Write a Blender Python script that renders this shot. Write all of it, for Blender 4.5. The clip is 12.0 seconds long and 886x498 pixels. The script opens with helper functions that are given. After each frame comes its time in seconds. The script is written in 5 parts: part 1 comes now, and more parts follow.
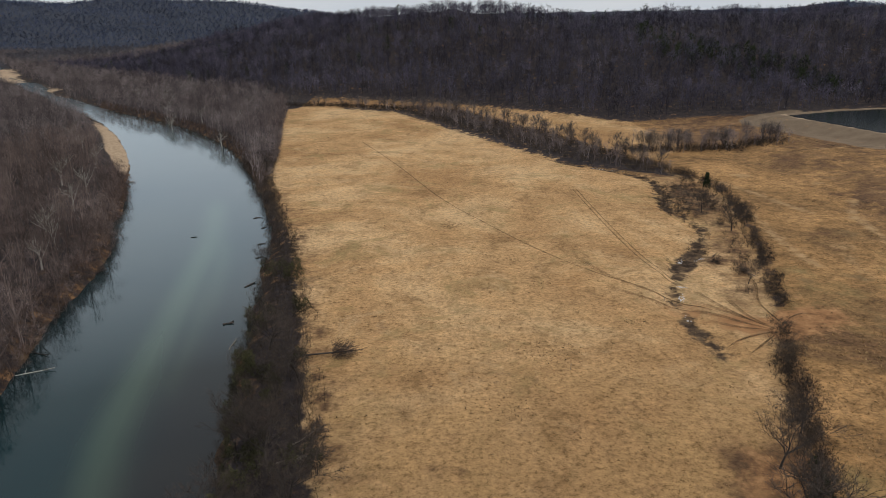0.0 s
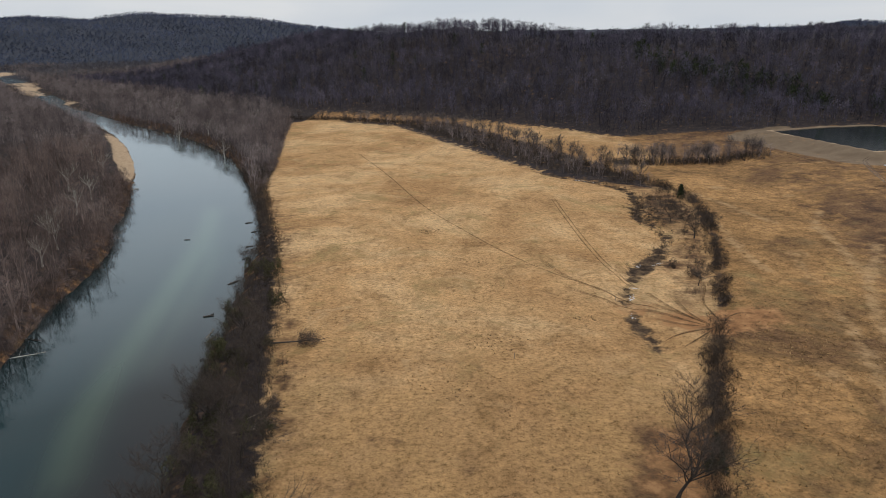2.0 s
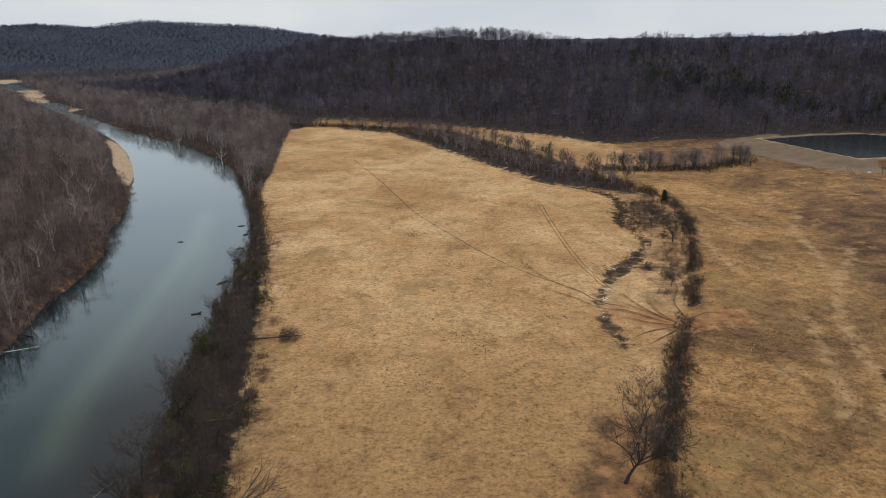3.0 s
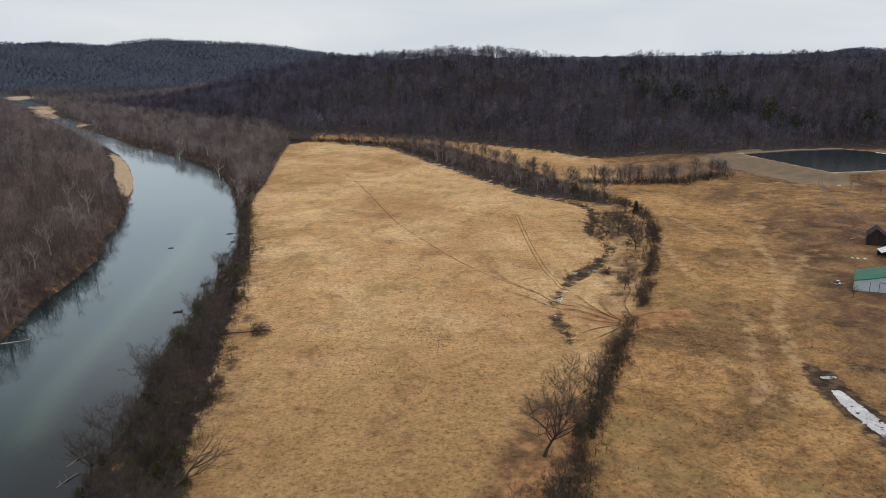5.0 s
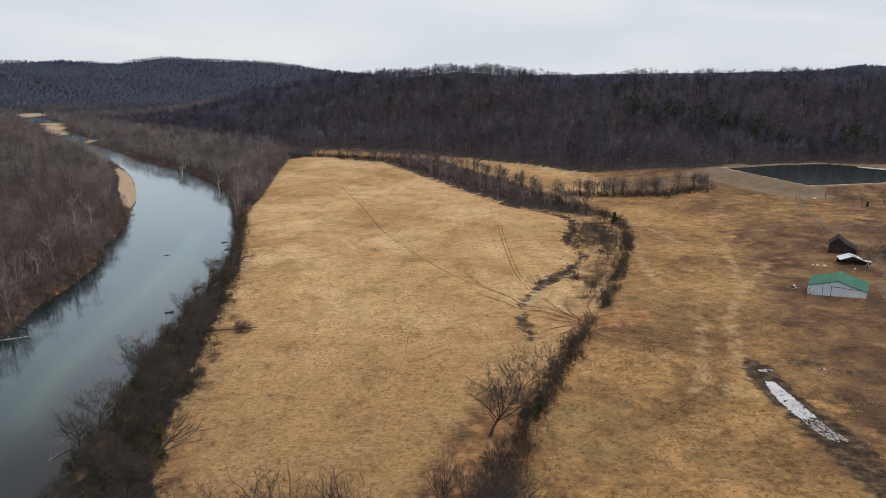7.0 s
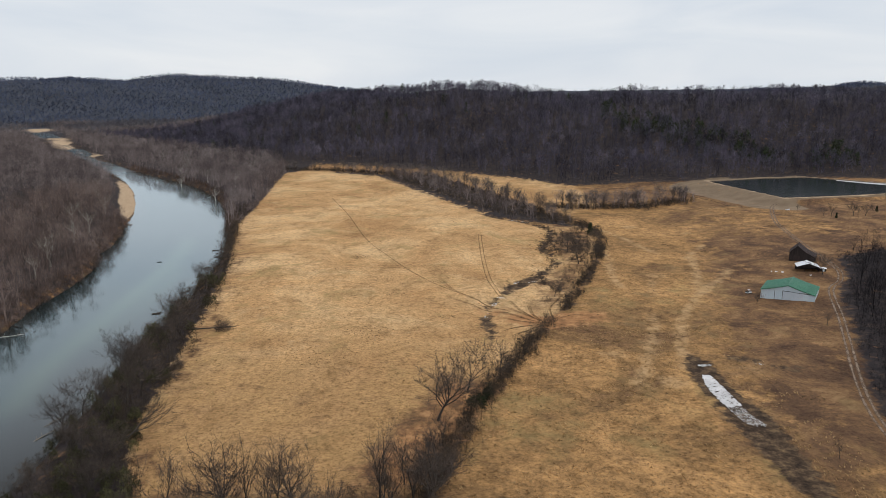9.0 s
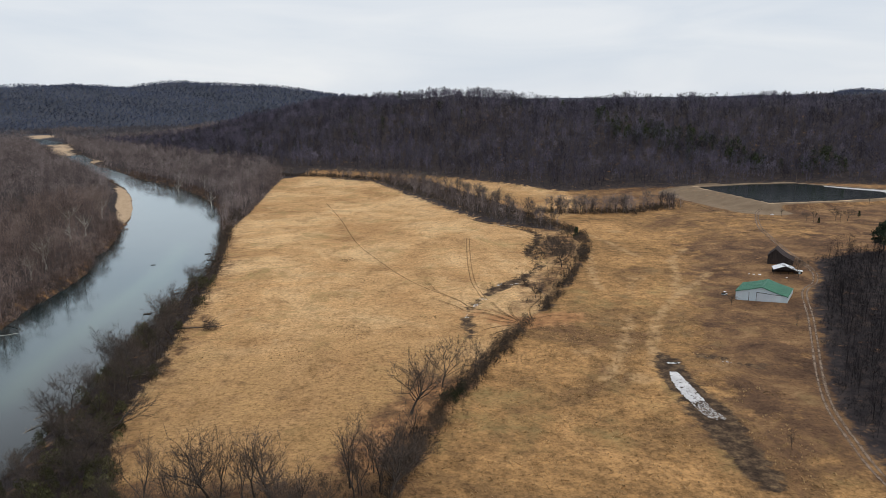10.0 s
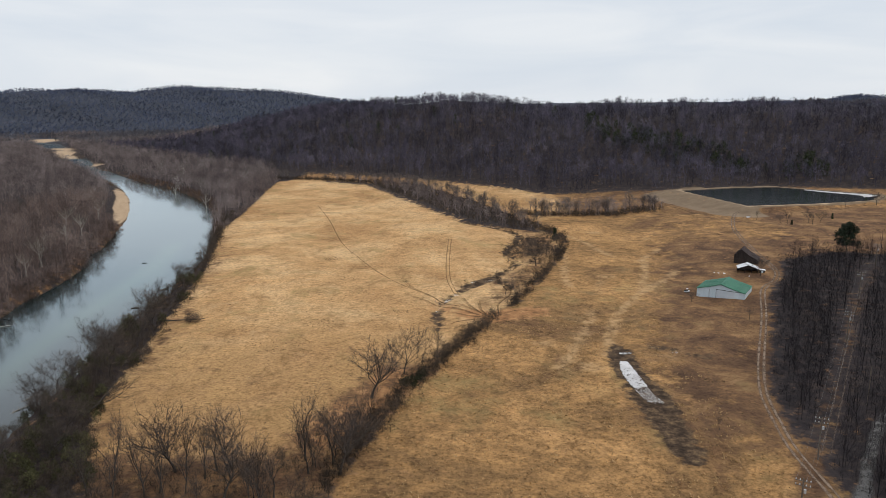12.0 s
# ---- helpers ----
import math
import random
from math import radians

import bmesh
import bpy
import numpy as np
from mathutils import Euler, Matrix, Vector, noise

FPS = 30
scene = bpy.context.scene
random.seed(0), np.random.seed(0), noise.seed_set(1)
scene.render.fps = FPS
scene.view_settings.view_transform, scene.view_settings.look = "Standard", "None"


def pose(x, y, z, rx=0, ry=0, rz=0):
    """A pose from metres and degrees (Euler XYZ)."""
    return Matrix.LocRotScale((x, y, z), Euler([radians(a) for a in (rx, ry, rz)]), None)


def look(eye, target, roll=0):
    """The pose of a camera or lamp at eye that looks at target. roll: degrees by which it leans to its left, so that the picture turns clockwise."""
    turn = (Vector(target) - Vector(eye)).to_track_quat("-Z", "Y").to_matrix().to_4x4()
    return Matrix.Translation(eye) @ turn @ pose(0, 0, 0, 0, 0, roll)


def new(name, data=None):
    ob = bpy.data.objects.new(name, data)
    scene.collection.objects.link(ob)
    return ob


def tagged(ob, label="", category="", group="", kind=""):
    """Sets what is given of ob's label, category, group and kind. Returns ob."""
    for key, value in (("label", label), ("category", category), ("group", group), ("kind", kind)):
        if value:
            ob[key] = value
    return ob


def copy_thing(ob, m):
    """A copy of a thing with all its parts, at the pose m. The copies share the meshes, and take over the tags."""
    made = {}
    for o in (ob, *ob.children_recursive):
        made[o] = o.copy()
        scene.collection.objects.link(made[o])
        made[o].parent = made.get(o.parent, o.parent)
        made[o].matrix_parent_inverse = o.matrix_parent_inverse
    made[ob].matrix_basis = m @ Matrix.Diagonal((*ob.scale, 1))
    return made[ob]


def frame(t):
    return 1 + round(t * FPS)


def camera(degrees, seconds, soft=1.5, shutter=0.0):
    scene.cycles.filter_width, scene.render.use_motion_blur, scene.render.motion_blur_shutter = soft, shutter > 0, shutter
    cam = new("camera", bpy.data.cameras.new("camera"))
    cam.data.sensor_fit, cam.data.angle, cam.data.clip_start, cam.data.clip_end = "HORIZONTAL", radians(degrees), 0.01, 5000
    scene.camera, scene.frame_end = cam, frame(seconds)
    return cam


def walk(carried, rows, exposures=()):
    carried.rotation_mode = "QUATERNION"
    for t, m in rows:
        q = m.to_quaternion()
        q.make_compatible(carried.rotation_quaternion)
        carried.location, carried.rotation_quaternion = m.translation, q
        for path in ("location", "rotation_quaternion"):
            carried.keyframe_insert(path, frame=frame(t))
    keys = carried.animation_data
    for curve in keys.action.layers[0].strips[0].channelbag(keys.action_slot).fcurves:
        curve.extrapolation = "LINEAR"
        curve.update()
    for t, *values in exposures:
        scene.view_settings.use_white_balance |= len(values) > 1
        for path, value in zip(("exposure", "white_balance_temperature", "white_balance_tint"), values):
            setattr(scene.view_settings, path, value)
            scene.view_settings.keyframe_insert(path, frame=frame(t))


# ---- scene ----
cam = camera(63.6, 12.0, soft=0.8)
METRES, EYE, TILT, LEAN, TURN = 126.4, 80.0, 0.0, 0.0, 0.0
ROWS = [
    (0.0, 0.0, 0.0, 0.0, -0.26, -18.37, 0.79),
    (0.5, 0.0292, -0.031, 0.0008, 0.12, -18.06, 0.74),
    (1.0, 0.0591, -0.0624, 0.0013, 0.57, -17.74, 0.68),
    (1.5, 0.0901, -0.0941, 0.002, 0.88, -17.45, 0.63),
    (2.0, 0.1217, -0.126, 0.0024, 1.09, -17.11, 0.58),
    (2.5, 0.1535, -0.1581, 0.0036, 1.28, -16.8, 0.53),
    (3.0, 0.1855, -0.19, 0.004, 1.48, -16.48, 0.48),
    (5.0, 0.3071, -0.316, 0.0051, 2.25, -15.15, 0.45),
    (5.5, 0.333, -0.3467, 0.0048, 2.44, -14.78, 0.45),
    (6.0, 0.3579, -0.3775, 0.0051, 2.59, -14.43, 0.46),
    (6.5, 0.3825, -0.4086, 0.0044, 2.75, -14.11, 0.49),
    (7.0, 0.4078, -0.4399, 0.0042, 2.91, -13.81, 0.5),
    (9.0, 0.5206, -0.5601, 0.0025, 3.43, -12.56, 0.5),
    (9.5, 0.5521, -0.5901, 0.0024, 3.5, -12.26, 0.5),
    (10.0, 0.583, -0.6196, 0.0027, 3.58, -12.03, 0.49),
    (10.5, 0.6124, -0.6479, 0.0027, 3.66, -11.94, 0.48),
    (11.0, 0.6403, -0.6744, 0.0027, 3.74, -11.85, 0.46),
    (11.5, 0.6664, -0.6993, 0.0028, 3.84, -11.75, 0.42),
    (12.0, 0.6905, -0.7219, 0.0026, 3.96, -11.64, 0.39),
]
walk(cam, [(t, pose(0, 0, EYE, TILT, LEAN, TURN) @ pose(METRES * x, METRES * y, METRES * z, 90 + pitch, roll, yaw)) for t, x, y, z, yaw, pitch, roll in ROWS],
     exposures=[(0.0, -0.34), (3.0, -0.22), (6.0, -0.12), (9.0, -0.04), (12.0, 0.0)])


# ---------------------------------------------------------------- light
SUN_DIR = (0.40, -0.30, 0.80)          # towards the sun behind thin cloud
world = bpy.data.worlds.new("sky")
scene.world = world
world.use_nodes = True
wn = world.node_tree
wn.nodes.clear()
w_out = wn.nodes.new("ShaderNodeOutputWorld")
w_sky = wn.nodes.new("ShaderNodeTexSky")
w_sky.sky_type = "NISHITA"
w_sky.sun_disc = False
w_sky.sun_elevation = math.asin(SUN_DIR[2] / Vector(SUN_DIR).length)
w_sky.sun_rotation = math.atan2(SUN_DIR[0], SUN_DIR[1])
w_blue = wn.nodes.new("ShaderNodeBackground")
w_blue.inputs["Strength"].default_value = 0.05
wn.links.new(w_sky.outputs["Color"], w_blue.inputs["Color"])
w_tc = wn.nodes.new("ShaderNodeTexCoord")
w_map = wn.nodes.new("ShaderNodeMapping")
w_map.inputs["Scale"].default_value = (1.6, 1.6, 9.0)
w_noise = wn.nodes.new("ShaderNodeTexNoise")
w_noise.inputs["Scale"].default_value = 1.7
w_noise.inputs["Detail"].default_value = 6
w_noise.inputs["Distortion"].default_value = 0.6
w_ramp = wn.nodes.new("ShaderNodeValToRGB")
w_ramp.color_ramp.elements[0].position = 0.30
w_ramp.color_ramp.elements[0].color = (0.72, 0.785, 0.87, 1)
w_ramp.color_ramp.elements[1].position = 0.72
w_ramp.color_ramp.elements[1].color = (0.90, 0.925, 0.955, 1)
w_cloud = wn.nodes.new("ShaderNodeBackground")
w_cloud.inputs["Strength"].default_value = 1.0
w_mix = wn.nodes.new("ShaderNodeMixShader")
w_mix.inputs["Fac"].default_value = 0.9
wn.links.new(w_tc.outputs["Generated"], w_map.inputs["Vector"])
wn.links.new(w_map.outputs["Vector"], w_noise.inputs["Vector"])
wn.links.new(w_noise.outputs["Fac"], w_ramp.inputs["Fac"])
wn.links.new(w_ramp.outputs["Color"], w_cloud.inputs["Color"])
wn.links.new(w_blue.outputs["Background"], w_mix.inputs[1])
wn.links.new(w_cloud.outputs["Background"], w_mix.inputs[2])
wn.links.new(w_mix.outputs["Shader"], w_out.inputs["Surface"])

sun_data = bpy.data.lights.new("sun", "SUN")
sun_data.energy = 1.18
sun_data.angle = radians(25)
sun_data.color = (1.0, 0.95, 0.87)
sun = new("sun", sun_data)
sun.matrix_world = look(SUN_DIR, (0, 0, 0))


# ---------------------------------------------------------------- materials
def material(name, colours, scale, rough=0.9, fine=None, fine_amount=0.35, bump=0.0, bump_scale=None, island=0.0,
             by_object=0.0, metal=0.0, stretch=(1, 1, 1), spec=0.3, tone=0.0, thin=0.0):
    """colours: 2 or 3 tones spread by noise of `scale` (per metre), with a finer grain over it."""
    m = bpy.data.materials.new(name)
    m.use_nodes = True
    n, l = m.node_tree.nodes, m.node_tree.links
    b = n["Principled BSDF"]
    b.inputs["Roughness"].default_value = rough
    b.inputs["Metallic"].default_value = metal
    b.inputs["Specular IOR Level"].default_value = spec
    tc = n.new("ShaderNodeTexCoord")
    mp = n.new("ShaderNodeMapping")
    mp.inputs["Scale"].default_value = stretch
    l.new(tc.outputs["Object"], mp.inputs["Vector"])
    n1 = n.new("ShaderNodeTexNoise")
    n1.inputs["Scale"].default_value = scale
    n1.inputs["Detail"].default_value = 5
    l.new(mp.outputs["Vector"], n1.inputs["Vector"])
    n2 = n.new("ShaderNodeTexNoise")
    n2.inputs["Scale"].default_value = fine or scale * 9
    n2.inputs["Detail"].default_value = 4
    l.new(mp.outputs["Vector"], n2.inputs["Vector"])
    mixv = n.new("ShaderNodeMix")
    mixv.data_type = "FLOAT"
    mixv.inputs["Factor"].default_value = fine_amount
    l.new(n1.outputs["Fac"], mixv.inputs[2])
    l.new(n2.outputs["Fac"], mixv.inputs[3])
    ramp = n.new("ShaderNodeValToRGB")
    e = ramp.color_ramp.elements
    e[0].position, e[1].position = 0.32, 0.68
    e[0].color, e[1].color = (*colours[0], 1), (*colours[-1], 1)
    if len(colours) == 3:
        k = e.new(0.5)
        k.color = (*colours[1], 1)
    l.new(mixv.outputs[0], ramp.inputs["Fac"])
    last = ramp.outputs["Color"]
    for amount, node, out in ((island, "ShaderNodeNewGeometry", "Random Per Island"), (by_object, "ShaderNodeObjectInfo", "Random"), (tone, "ShaderNodeAttribute", "Fac")):
        if amount:
            g = n.new(node)
            if node == "ShaderNodeAttribute":
                g.attribute_name = "tone"
            mr = n.new("ShaderNodeMapRange")
            mr.inputs["To Min"].default_value, mr.inputs["To Max"].default_value = 1 - amount, 1 + amount
            l.new(g.outputs[out], mr.inputs["Value"])
            sc = n.new("ShaderNodeMix")
            sc.data_type, sc.blend_type = "RGBA", "MULTIPLY"
            sc.inputs["Factor"].default_value = 1
            l.new(last, sc.inputs[6])
            l.new(mr.outputs["Result"], sc.inputs[7])
            last = sc.outputs[2]
    l.new(last, b.inputs["Base Color"])
    if bump:
        bp = n.new("ShaderNodeBump")
        bp.inputs["Strength"].default_value = bump
        bp.inputs["Distance"].default_value = 0.1
        l.new(n2.outputs["Fac"], bp.inputs["Height"])
        l.new(bp.outputs["Normal"], b.inputs["Normal"])
    if thin:
        tr = n.new("ShaderNodeBsdfTranslucent")
        l.new(last, tr.inputs["Color"])
        mx = n.new("ShaderNodeMixShader")
        mx.inputs["Fac"].default_value = thin
        l.new(b.outputs["BSDF"], mx.inputs[1])
        l.new(tr.outputs["BSDF"], mx.inputs[2])
        l.new(mx.outputs["Shader"], n["Material Output"].inputs["Surface"])
    return m


BARK = material("bark", [(0.03, 0.025, 0.022), (0.058, 0.048, 0.042), (0.10, 0.085, 0.076)], 0.8, bump=0.4, by_object=0.25, stretch=(1, 1, 0.3))
BARK_PALE = material("pale_bark", [(0.30, 0.27, 0.23), (0.48, 0.45, 0.40), (0.22, 0.18, 0.14)], 0.7, island=0.15)
TWIG = material("twigs", [(0.066, 0.050, 0.042), (0.120, 0.096, 0.082)], 0.12, island=0.3, by_object=0.2, thin=0.3)
GREY_TWIG = material("grey_twigs", [(0.110, 0.094, 0.088), (0.20, 0.175, 0.165)], 0.12, island=0.25, by_object=0.3, thin=0.3)
# dark hardwood twigs, with the bluish cast of haze mixed into the tones
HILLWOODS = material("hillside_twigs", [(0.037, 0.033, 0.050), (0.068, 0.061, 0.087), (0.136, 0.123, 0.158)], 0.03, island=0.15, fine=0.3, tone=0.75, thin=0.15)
# far hill twigs: blue-grey of the distance haze is put into their colour
HAZEWOODS = material("haze_tinted_twigs", [(0.070, 0.083, 0.132), (0.106, 0.125, 0.186)], 0.004, island=0.08, tone=0.45, thin=0.5)
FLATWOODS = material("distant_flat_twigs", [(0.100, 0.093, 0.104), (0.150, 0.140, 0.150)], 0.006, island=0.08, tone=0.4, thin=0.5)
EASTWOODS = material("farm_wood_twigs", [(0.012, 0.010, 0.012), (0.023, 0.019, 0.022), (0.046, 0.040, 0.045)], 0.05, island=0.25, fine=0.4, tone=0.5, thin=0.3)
RUSSET = material("russet_twigs", [(0.085, 0.050, 0.032), (0.17, 0.105, 0.068)], 0.08, island=0.3, tone=0.45, thin=0.3)
WOODS = material("woodland_twigs", [(0.100, 0.077, 0.073), (0.178, 0.142, 0.136), (0.31, 0.262, 0.252)], 0.03, island=0.2, fine=0.3, tone=0.62, thin=0.15)
LEFTWOODS = material("river_wood_twigs", [(0.090, 0.062, 0.053), (0.160, 0.116, 0.101), (0.28, 0.22, 0.20)], 0.03, island=0.2, fine=0.3, tone=0.62, thin=0.15)
BRUSH = material("brush_twigs", [(0.044, 0.033, 0.026), (0.094, 0.071, 0.052)], 0.08, island=0.25, tone=0.55, thin=0.3)
EVERGREEN = material("evergreen_needles", [(0.018, 0.026, 0.012), (0.04, 0.052, 0.022)], 0.3, island=0.35, by_object=0.2, thin=0.2)
PINE = material("pine_needles", [(0.012, 0.020, 0.012), (0.028, 0.040, 0.022)], 0.3, island=0.3)
CEDAR = material("cedar_foliage", [(0.038, 0.040, 0.016), (0.088, 0.083, 0.036)], 0.3, island=0.3, tone=0.5, thin=0.2)
DEADWOOD = material("deadwood", [(0.16, 0.13, 0.10), (0.34, 0.30, 0.25)], 0.8, bump=0.3)


def ground_material():
    m = bpy.data.materials.new("valley_ground")
    m.use_nodes = True
    n, l = m.node_tree.nodes, m.node_tree.links
    b = n["Principled BSDF"]
    b.inputs["Roughness"].default_value = 0.95
    b.inputs["Specular IOR Level"].default_value = 0.1
    tc = n.new("ShaderNodeTexCoord")

    def tex(scale, detail=5, rough=0.55, stretch=None, dist=0.0):
        t = n.new("ShaderNodeTexNoise")
        t.inputs["Scale"].default_value = scale
        t.inputs["Detail"].default_value = detail
        t.inputs["Roughness"].default_value = rough
        t.inputs["Distortion"].default_value = dist
        if stretch:
            mp = n.new("ShaderNodeMapping")
            mp.inputs["Scale"].default_value = stretch
            l.new(tc.outputs["Object"], mp.inputs["Vector"])
            l.new(mp.outputs["Vector"], t.inputs["Vector"])
        else:
            l.new(tc.outputs["Object"], t.inputs["Vector"])
        return t.outputs["Fac"]

    def ramp(fac, *stops):
        r = n.new("ShaderNodeValToRGB")
        e = r.color_ramp.elements
        e[0].position, e[0].color = stops[0][0], (*stops[0][1], 1)
        e[1].position, e[1].color = stops[-1][0], (*stops[-1][1], 1)
        for p, c in stops[1:-1]:
            e.new(p).color = (*c, 1)
        l.new(fac, r.inputs["Fac"])
        return r.outputs["Color"]

    def mix(fac, a, c, mode="MIX"):
        x = n.new("ShaderNodeMix")
        x.data_type, x.blend_type = "RGBA", mode
        if isinstance(fac, float):
            x.inputs["Factor"].default_value = fac
        else:
            l.new(fac, x.inputs["Factor"])
        l.new(a, x.inputs[6])
        l.new(c, x.inputs[7])
        return x.outputs[2]

    def ragged(channel, amount, scale, lo=0.38, hi=0.62):
        """A mask with its edge broken up by noise."""
        a = n.new("ShaderNodeMath")
        a.operation = "SUBTRACT"
        l.new(tex(scale, 6, 0.65), a.inputs[0])
        a.inputs[1].default_value = 0.5
        k = n.new("ShaderNodeMath")
        k.operation = "MULTIPLY_ADD"
        l.new(a.outputs[0], k.inputs[0])
        k.inputs[1].default_value = amount
        l.new(channel, k.inputs[2])
        r = n.new("ShaderNodeMapRange")
        r.interpolation_type = "SMOOTHSTEP"
        r.inputs["From Min"].default_value, r.inputs["From Max"].default_value = lo, hi
        l.new(k.outputs[0], r.inputs["Value"])
        return r.outputs["Result"]

    masks = []
    for name in ("cover", "soil", "trail"):
        at = n.new("ShaderNodeAttribute")
        at.attribute_name = name
        sp = n.new("ShaderNodeSeparateColor")
        l.new(at.outputs["Color"], sp.inputs["Color"])
        masks += [sp.outputs[i] for i in range(3)] + [at.outputs["Alpha"]]
    wood, mud, east, far, sand, red, turf, yard, worn, dull, lush, south_brown = masks
    # dry hay meadow: large tones, drifts, tufts
    big = ramp(tex(0.016, 5, 0.62, dist=0.6), (0.36, (0.312, 0.178, 0.083)), (0.5, (0.42, 0.256, 0.126)), (0.62, (0.51, 0.335, 0.182)))
    drift = ramp(tex(0.075, 9, 0.74, (1.0, 0.8, 1), 0.5), (0.36, (0.62, 0.61, 0.58)), (0.47, (0.97, 0.97, 0.96)), (0.56, (1.06, 1.06, 1.04)), (0.66, (1.22, 1.21, 1.18)))
    tuft = ramp(tex(0.42, 8, 0.8), (0.34, (0.52, 0.49, 0.45)), (0.46, (0.97, 0.97, 0.96)), (0.64, (1.28, 1.27, 1.24)))
    clump = ramp(tex(1.0, 6, 0.78), (0.36, (0.50, 0.47, 0.42)), (0.46, (0.96, 0.96, 0.95)), (0.62, (1.28, 1.27, 1.23)))
    meadow = mix(1.0, mix(1.0, big, drift, "MULTIPLY"), mix(1.0, tuft, clump, "MULTIPLY"), "MULTIPLY")
    stain = ramp(tex(0.04, 8, 0.74, dist=1.0), (0.53, (0, 0, 0)), (0.64, (0.6, 0.6, 0.6)))
    olive = ramp(tex(0.6, 5), (0.3, (0.17, 0.125, 0.052)), (0.7, (0.27, 0.20, 0.085)))
    meadow = mix(stain, meadow, olive)
    rank = ramp(tex(0.13, 9, 0.74, dist=1.2), (0.55, (0, 0, 0)), (0.66, (0.6, 0.6, 0.6)))
    meadow = mix(rank, meadow, ramp(tex(0.9, 5), (0.3, (0.19, 0.105, 0.045)), (0.7, (0.31, 0.185, 0.08))))
    straw = ramp(tex(0.055, 9, 0.76, dist=0.8), (0.55, (0, 0, 0)), (0.66, (0.55, 0.55, 0.55)))
    meadow = mix(straw, meadow, mix(0.8, ramp(tex(0.5, 6), (0.3, (0.46, 0.295, 0.15)), (0.7, (0.60, 0.42, 0.235))), tuft, "MULTIPLY"))
    # darker, browner tone towards the grove
    meadow = mix(ragged(south_brown, 1.6, 0.03, 0.3, 1.3), meadow, mix(1.0, ramp(tex(0.03, 7, 0.7), (0.38, (0.205, 0.112, 0.048)), (0.62, (0.345, 0.208, 0.094))), mix(1.0, tuft, clump, "MULTIPLY"), "MULTIPLY"))
    # grazed pasture: browner, with green and bare patches
    graze = ramp(tex(0.022, 9, 0.72, dist=0.6), (0.36, (0.122, 0.069, 0.037)), (0.44, (0.180, 0.106, 0.050)), (0.52, (0.255, 0.146, 0.065)), (0.62, (0.352, 0.205, 0.094)))
    graze = mix(1.0, graze, ramp(tex(0.2, 9, 0.8), (0.37, (0.58, 0.57, 0.54)), (0.48, (0.98, 0.97, 0.96)), (0.60, (1.34, 1.31, 1.22))), "MULTIPLY")
    graze = mix(1.0, graze, mix(0.9, clump, tuft, "MULTIPLY"), "MULTIPLY")
    col = mix(ragged(east, 0.9, 0.05, 0.25, 0.75), meadow, graze)
    col = mix(ragged(lush, 2.4, 0.09, 0.6, 1.7), col, mix(0.9, ramp(tex(0.35, 6), (0.3, (0.155, 0.112, 0.048)), (0.7, (0.27, 0.195, 0.086))), tuft, "MULTIPLY"))
    bare = ramp(tex(0.05, 9, 0.74, dist=0.5), (0.36, (0.052, 0.030, 0.020)), (0.47, (0.102, 0.058, 0.034)), (0.56, (0.165, 0.094, 0.048)), (0.67, (0.26, 0.158, 0.080)))
    bare = mix(0.8, bare, clump, "MULTIPLY")
    col = mix(ragged(yard, 2.4, 0.14, 0.12, 0.9), col, bare)
    col = mix(ragged(dull, 2.4, 0.15, 0.3, 1.4), col, mix(0.9, ramp(tex(0.3, 6), (0.3, (0.100, 0.064, 0.034)), (0.7, (0.20, 0.132, 0.064))), tuft, "MULTIPLY"))
    col = mix(ragged(worn, 2.2, 0.2, 0.22, 1.2), col, mix(0.7, ramp(tex(0.3, 6), (0.3, (0.33, 0.208, 0.104)), (0.7, (0.46, 0.305, 0.162))), tuft, "MULTIPLY"))
    # leaf litter, its colour lowered to carry the shade of the branches
    shaded_litter = ramp(tex(0.25, 7, 0.7), (0.34, (0.022, 0.018, 0.020)), (0.5, (0.036, 0.030, 0.031)), (0.66, (0.070, 0.052, 0.045)))
    col = mix(ragged(wood, 2.0, 0.2, 0.3, 0.75), col, shaded_litter)
    # distance haze painted into the ground colour as a blue-grey tone
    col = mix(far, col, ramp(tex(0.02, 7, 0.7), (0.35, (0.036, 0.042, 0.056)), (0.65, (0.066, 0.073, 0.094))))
    short = ramp(tex(0.12, 6, 0.6), (0.3, (0.135, 0.096, 0.064)), (0.7, (0.20, 0.148, 0.10)))
    col = mix(ragged(turf, 0.75, 0.06), col, short)
    rust = ramp(tex(0.2, 6, 0.65), (0.34, (0.15, 0.074, 0.036)), (0.5, (0.30, 0.152, 0.068)), (0.66, (0.43, 0.235, 0.108)))
    col = mix(ragged(red, 2.2, 0.2, 0.16, 0.8), col, rust)
    wet = ramp(tex(0.3, 7, 0.7), (0.34, (0.022, 0.015, 0.011)), (0.47, (0.050, 0.033, 0.022)), (0.56, (0.095, 0.062, 0.038)), (0.66, (0.19, 0.125, 0.066)))
    col = mix(ragged(mud, 2.6, 0.22, 0.3, 0.8), col, wet)
    grit = ramp(tex(0.5, 7, 0.7), (0.32, (0.27, 0.18, 0.115)), (0.48, (0.43, 0.305, 0.195)), (0.68, (0.60, 0.455, 0.315)))
    col = mix(ragged(sand, 0.7, 0.12), col, grit)
    l.new(col, b.inputs["Base Color"])
    l.new(col, b.inputs["Sheen Tint"])
    b.inputs["Sheen Roughness"].default_value = 0.5
    inv = n.new("ShaderNodeMapRange")
